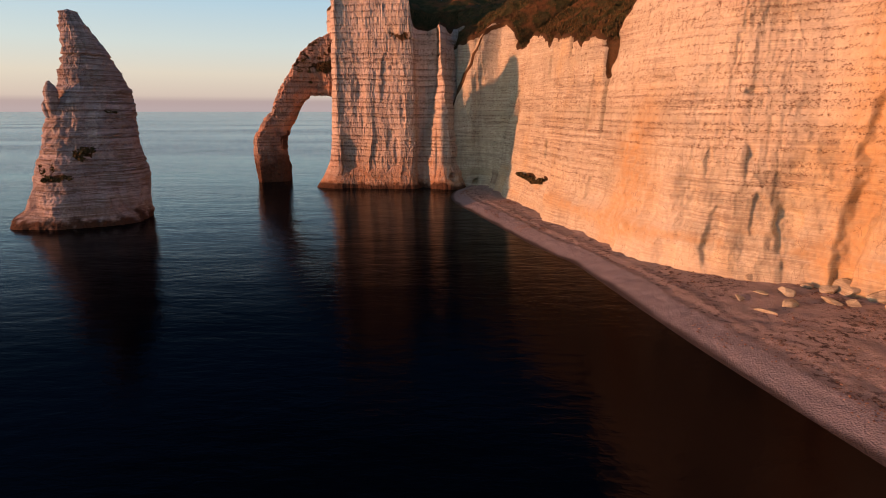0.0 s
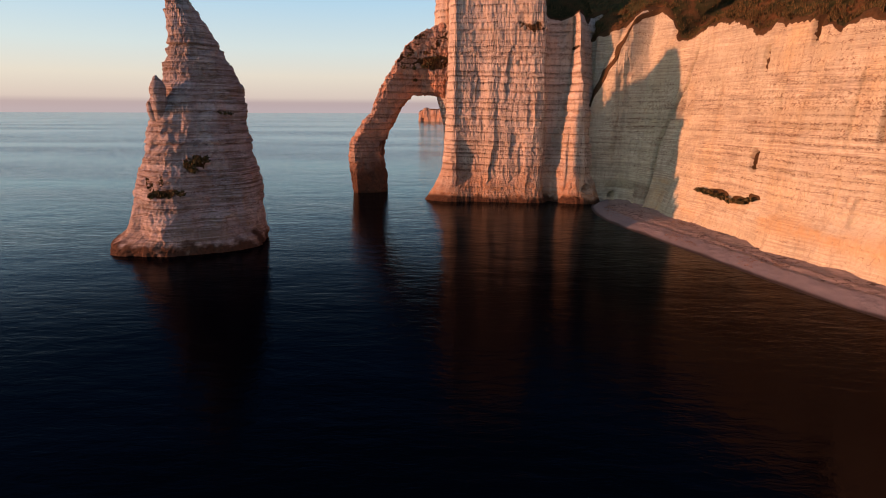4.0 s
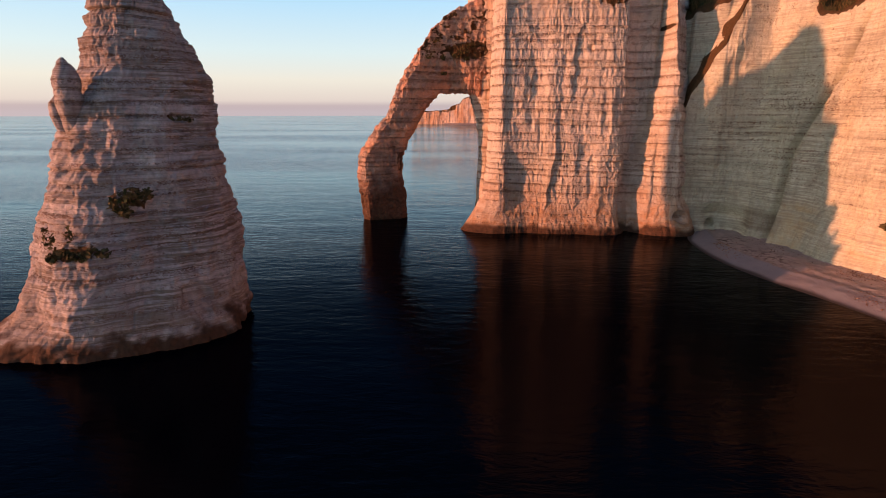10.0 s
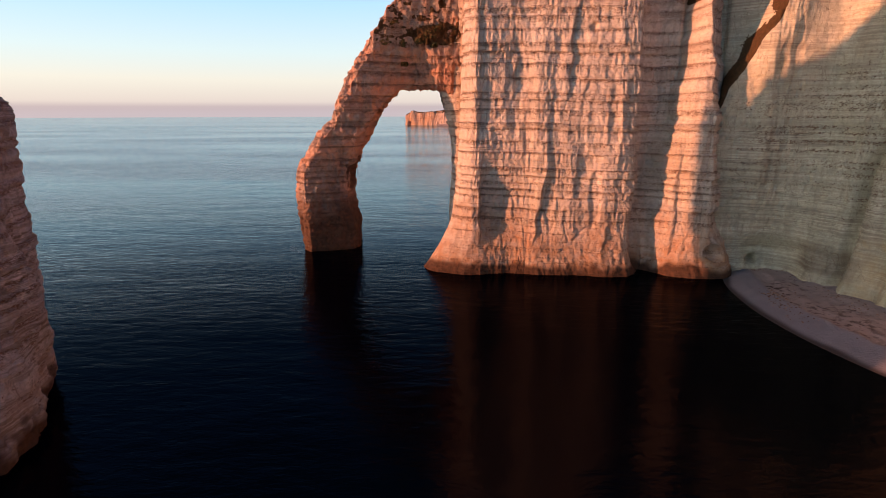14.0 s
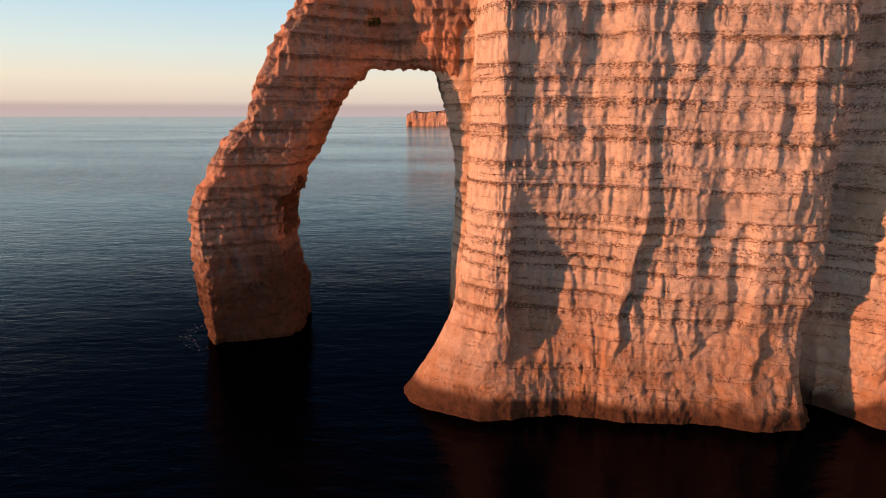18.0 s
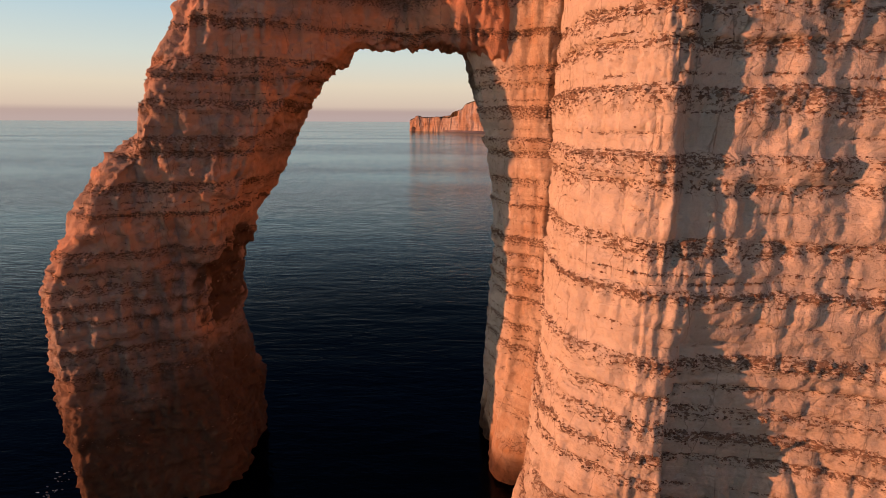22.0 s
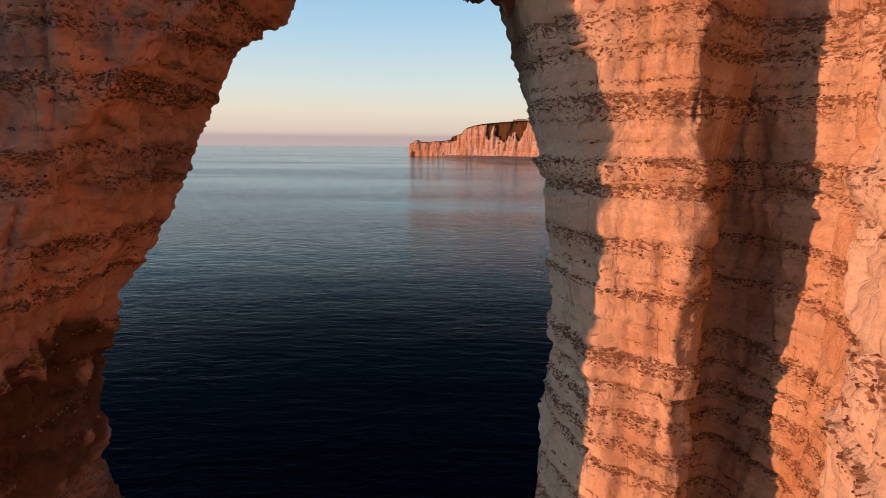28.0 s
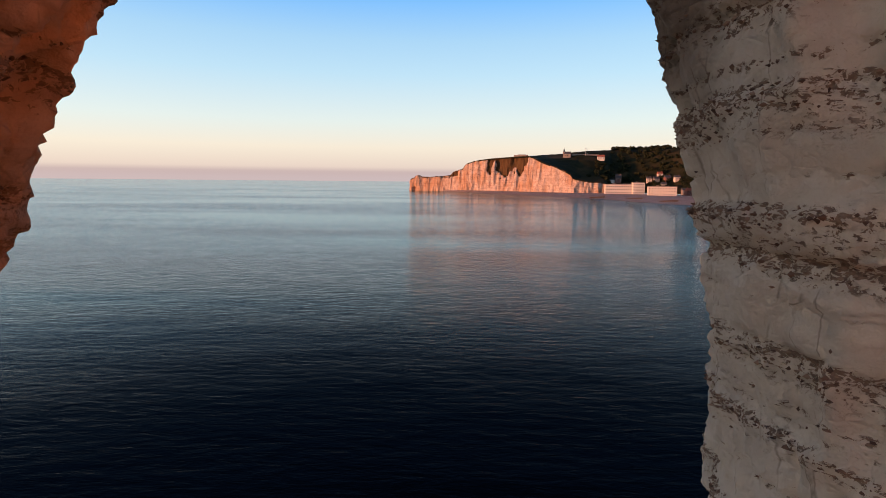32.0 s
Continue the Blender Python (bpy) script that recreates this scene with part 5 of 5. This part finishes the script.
def scatter_stones():
    """Small stones and weed in lines along the beach."""
    pick = np.random.RandomState(21)
    ob = bpy.data.objects["beach"]
    co = np.empty(len(ob.data.vertices) * 3, dtype=np.float32)
    ob.data.vertices.foreach_get("co", co)
    co = co.reshape(-1, 3)
    co = co[(co[:, 2] > 0.5) & (co[:, 1] > 30)]
    dark = fbm(co[:, 0] * 0.3, co[:, 1] * 0.12, 0 * co[:, 0], 3, 141)
    w = np.clip(dark, 0.02, 1) ** 2
    at = co[pick.choice(len(co), 5000, p=w / w.sum())] + pick.uniform(-0.5, 0.5, (5000, 3)) * (1, 1, 0)
    bm = bmesh.new()
    bmesh.ops.create_icosphere(bm, subdivisions=1, radius=1.0)
    v = np.array([p.co for p in bm.verts])
    f = np.array([[q.index for q in t.verts] for t in bm.faces])
    bm.free()
    size = pick.uniform(0.06, 0.24, (len(at), 1, 1)) ** 1.3 * pick.uniform(0.7, 1.4, (len(at), 1, 3)) * np.array([1, 1, 0.6])
    V = at[:, None, :] + v[None] * size * pick.uniform(0.75, 1.2, (len(at), len(v), 1))
    F = (f[None] + (np.arange(len(at)) * len(v))[:, None, None]).reshape(-1, 3)
    me = bpy.data.meshes.new("beach_stones")
    me.from_pydata(V.reshape(-1, 3).tolist(), [], F.tolist())
    me.materials.append(FLINT)
    tagged(new("beach_stones", me), "scattered dark stones and weed on the shingle", "stones", kind="stuff")


scatter_stones()


# ---- bushes on the needle, the arch and the ledges ----
def bush(label, spots, per=90, leaf=0.32):
    pick = np.random.RandomState(len(spots) * 7 + int(abs(spots[0][0])))
    V, F, n = [], [], 0
    for x, y, z, r, h in spots:
        p = pick.normal(0, 1, (per, 3))
        p *= (pick.uniform(0.2, 1.0, (per, 1)) ** 0.6) / np.linalg.norm(p, axis=1)[:, None]
        c = np.array([x, y, z]) + p * (r, r * 0.7, h)
        a, b = pick.normal(0, 1, (per, 3)), pick.normal(0, 1, (per, 3))
        s = leaf * pick.uniform(0.5, 1.4, (per, 1))
        a, b = a / np.linalg.norm(a, axis=1)[:, None] * s, b / np.linalg.norm(b, axis=1)[:, None] * s
        for q in (c - a, c + b, c + a, c - b):
            V.append(q[:, None, :])
        w = np.concatenate(V[-4:], axis=1).reshape(-1, 3)
        del V[-4:]
        V.append(w)
        F.append(np.arange(per * 4).reshape(-1, 4) + n)
        n += per * 4
    me = bpy.data.meshes.new("bush")
    me.from_pydata(np.vstack(V).tolist(), [], np.vstack(F).tolist())
    me.materials.append(BUSH)
    return tagged(new("bush", me), label, "bush", group="bushes on the rocks")


bush("dark scrubby bush on a ledge of the needle", [(-90.4, 137.9, 17.9, 1.7, 1.2), (-91.8, 137.4, 17.0, 1.4, 1.1), (-89.0, 138.6, 18.3, 1.3, 0.8), (-90.9, 137.2, 16.2, 1.0, 0.7)], 90, 0.28)
bush("row of low dark plants on a ledge of the needle", [(-97.8 + 1.0 * k, 132.6 + 0.1 * k, 11.3 + 0.7 * ((k * 3) % 4) / 3, 0.9, 0.6) for k in range(7)] + [(-98.4, 133.2, 13.6, 0.7, 1.4), (-95.9, 133.6, 14.2, 0.6, 1.2)], 44, 0.26)
bush("small dark plant in a hollow of the needle", [(-86.7, 145.6, 27.6, 1.2, 0.4), (-85.8, 146.3, 27.5, 0.8, 0.3)], 30, 0.24)
bush("tuft of dry brown scrub on the arch", [(-48.6, 221.7, 43.0, 1.3, 0.7), (-46.8, 221.8, 44.2, 1.6, 0.9), (-45.0, 221.9, 45.4, 1.5, 0.8), (-45.6, 221.9, 42.2, 0.8, 0.5)], 60, 0.3)
bush("small dark tuft under the crest of the arch", [(-55.4, 219.6, 42.6, 1.3, 0.7), (-52.0, 221.0, 42.4, 0.8, 0.7), (-51.8, 220.8, 38.4, 0.9, 0.4), (-53.6, 220.4, 46.4, 1.4, 0.4)], 45, 0.3)
bush("band of dark green plants on a ledge of the cliff", [(22.5 + 0.58 * k, 159.0 - 2.75 * k, (9.9, 9.7, 9.5, 9.2, 9.0, 9.3, 10.2)[k], 1.2, 0.5) for k in range(7)], 90, 0.35)


# ---- grass tufts along the edges of the cliffs ----
def tufts(name, label, spots, blades, height):
    pick = np.random.RandomState(31)
    n = len(spots)
    c = np.repeat(np.array(spots), blades, axis=0) + pick.uniform(-0.45, 0.45, (n * blades, 3)) * (1, 1, 0.2)
    lean = pick.normal(0, 0.35, (n * blades, 3)) * (1, 1, 0)
    h = height * pick.uniform(0.5, 1.3, (n * blades, 1))
    side = pick.normal(0, 1, (n * blades, 3)) * (1, 1, 0)
    side /= np.linalg.norm(side, axis=1)[:, None] + 1e-6
    w = 0.10
    V = np.stack([c - side * w, c + side * w, c + lean * h + h * np.array([0, 0, 1])], axis=1).reshape(-1, 3)
    me = bpy.data.meshes.new(name)
    me.from_pydata(V.tolist(), [], np.arange(len(V)).reshape(-1, 3).tolist())
    me.materials.append(TUFT)
    tagged(new(name, me), label, "grass", kind="stuff")


TUFT = leaf_material("dry_grass", (0.045, 0.045, 0.016), (0.16, 0.10, 0.04))


def sow_tufts():
    pick = np.random.RandomState(33)
    spots = []
    for ob in [o for o in scene.objects if o.name.startswith("grass_slope")]:
        co = np.empty(len(ob.data.vertices) * 3, dtype=np.float32)
        ob.data.vertices.foreach_get("co", co)
        co = co.reshape(-1, 3)
        near = co[(co[:, 1] > 84) & (co[:, 1] < 225) & (co[:, 0] < 60)]
        spots.append(near[pick.choice(len(near), min(len(near), 3600), replace=False)])
    tufts("grass_tufts", "dry brown and green grass tufts on the cliff edge", np.vstack(spots), 9, 0.75)


sow_tufts()


# ---- a little foam where the sea meets the foot of the arch ----
def foam():
    pick = np.random.RandomState(35)
    bm = bmesh.new()
    for k in range(70):
        a = pick.uniform(2.9, 4.3)
        r = 1 + abs(pick.normal(0, 0.16))
        x, y = -69.5 + 6.6 * r * math.cos(a), 219.0 + 6.2 * r * math.sin(a)
        s = pick.uniform(0.02, 0.06)
        ring = [bm.verts.new((x + s * pick.uniform(1.2, 4.0) * math.cos(t), y + s * pick.uniform(0.4, 1.0) * math.sin(t), 0.012)) for t in np.linspace(0, 6.28, 7)[:-1]]
        bm.faces.new(ring)
    tagged(new("foam", mesh_of("foam", bm, PAINT)), "thin white foam round the foot of the arch", "foam", kind="stuff")


foam()
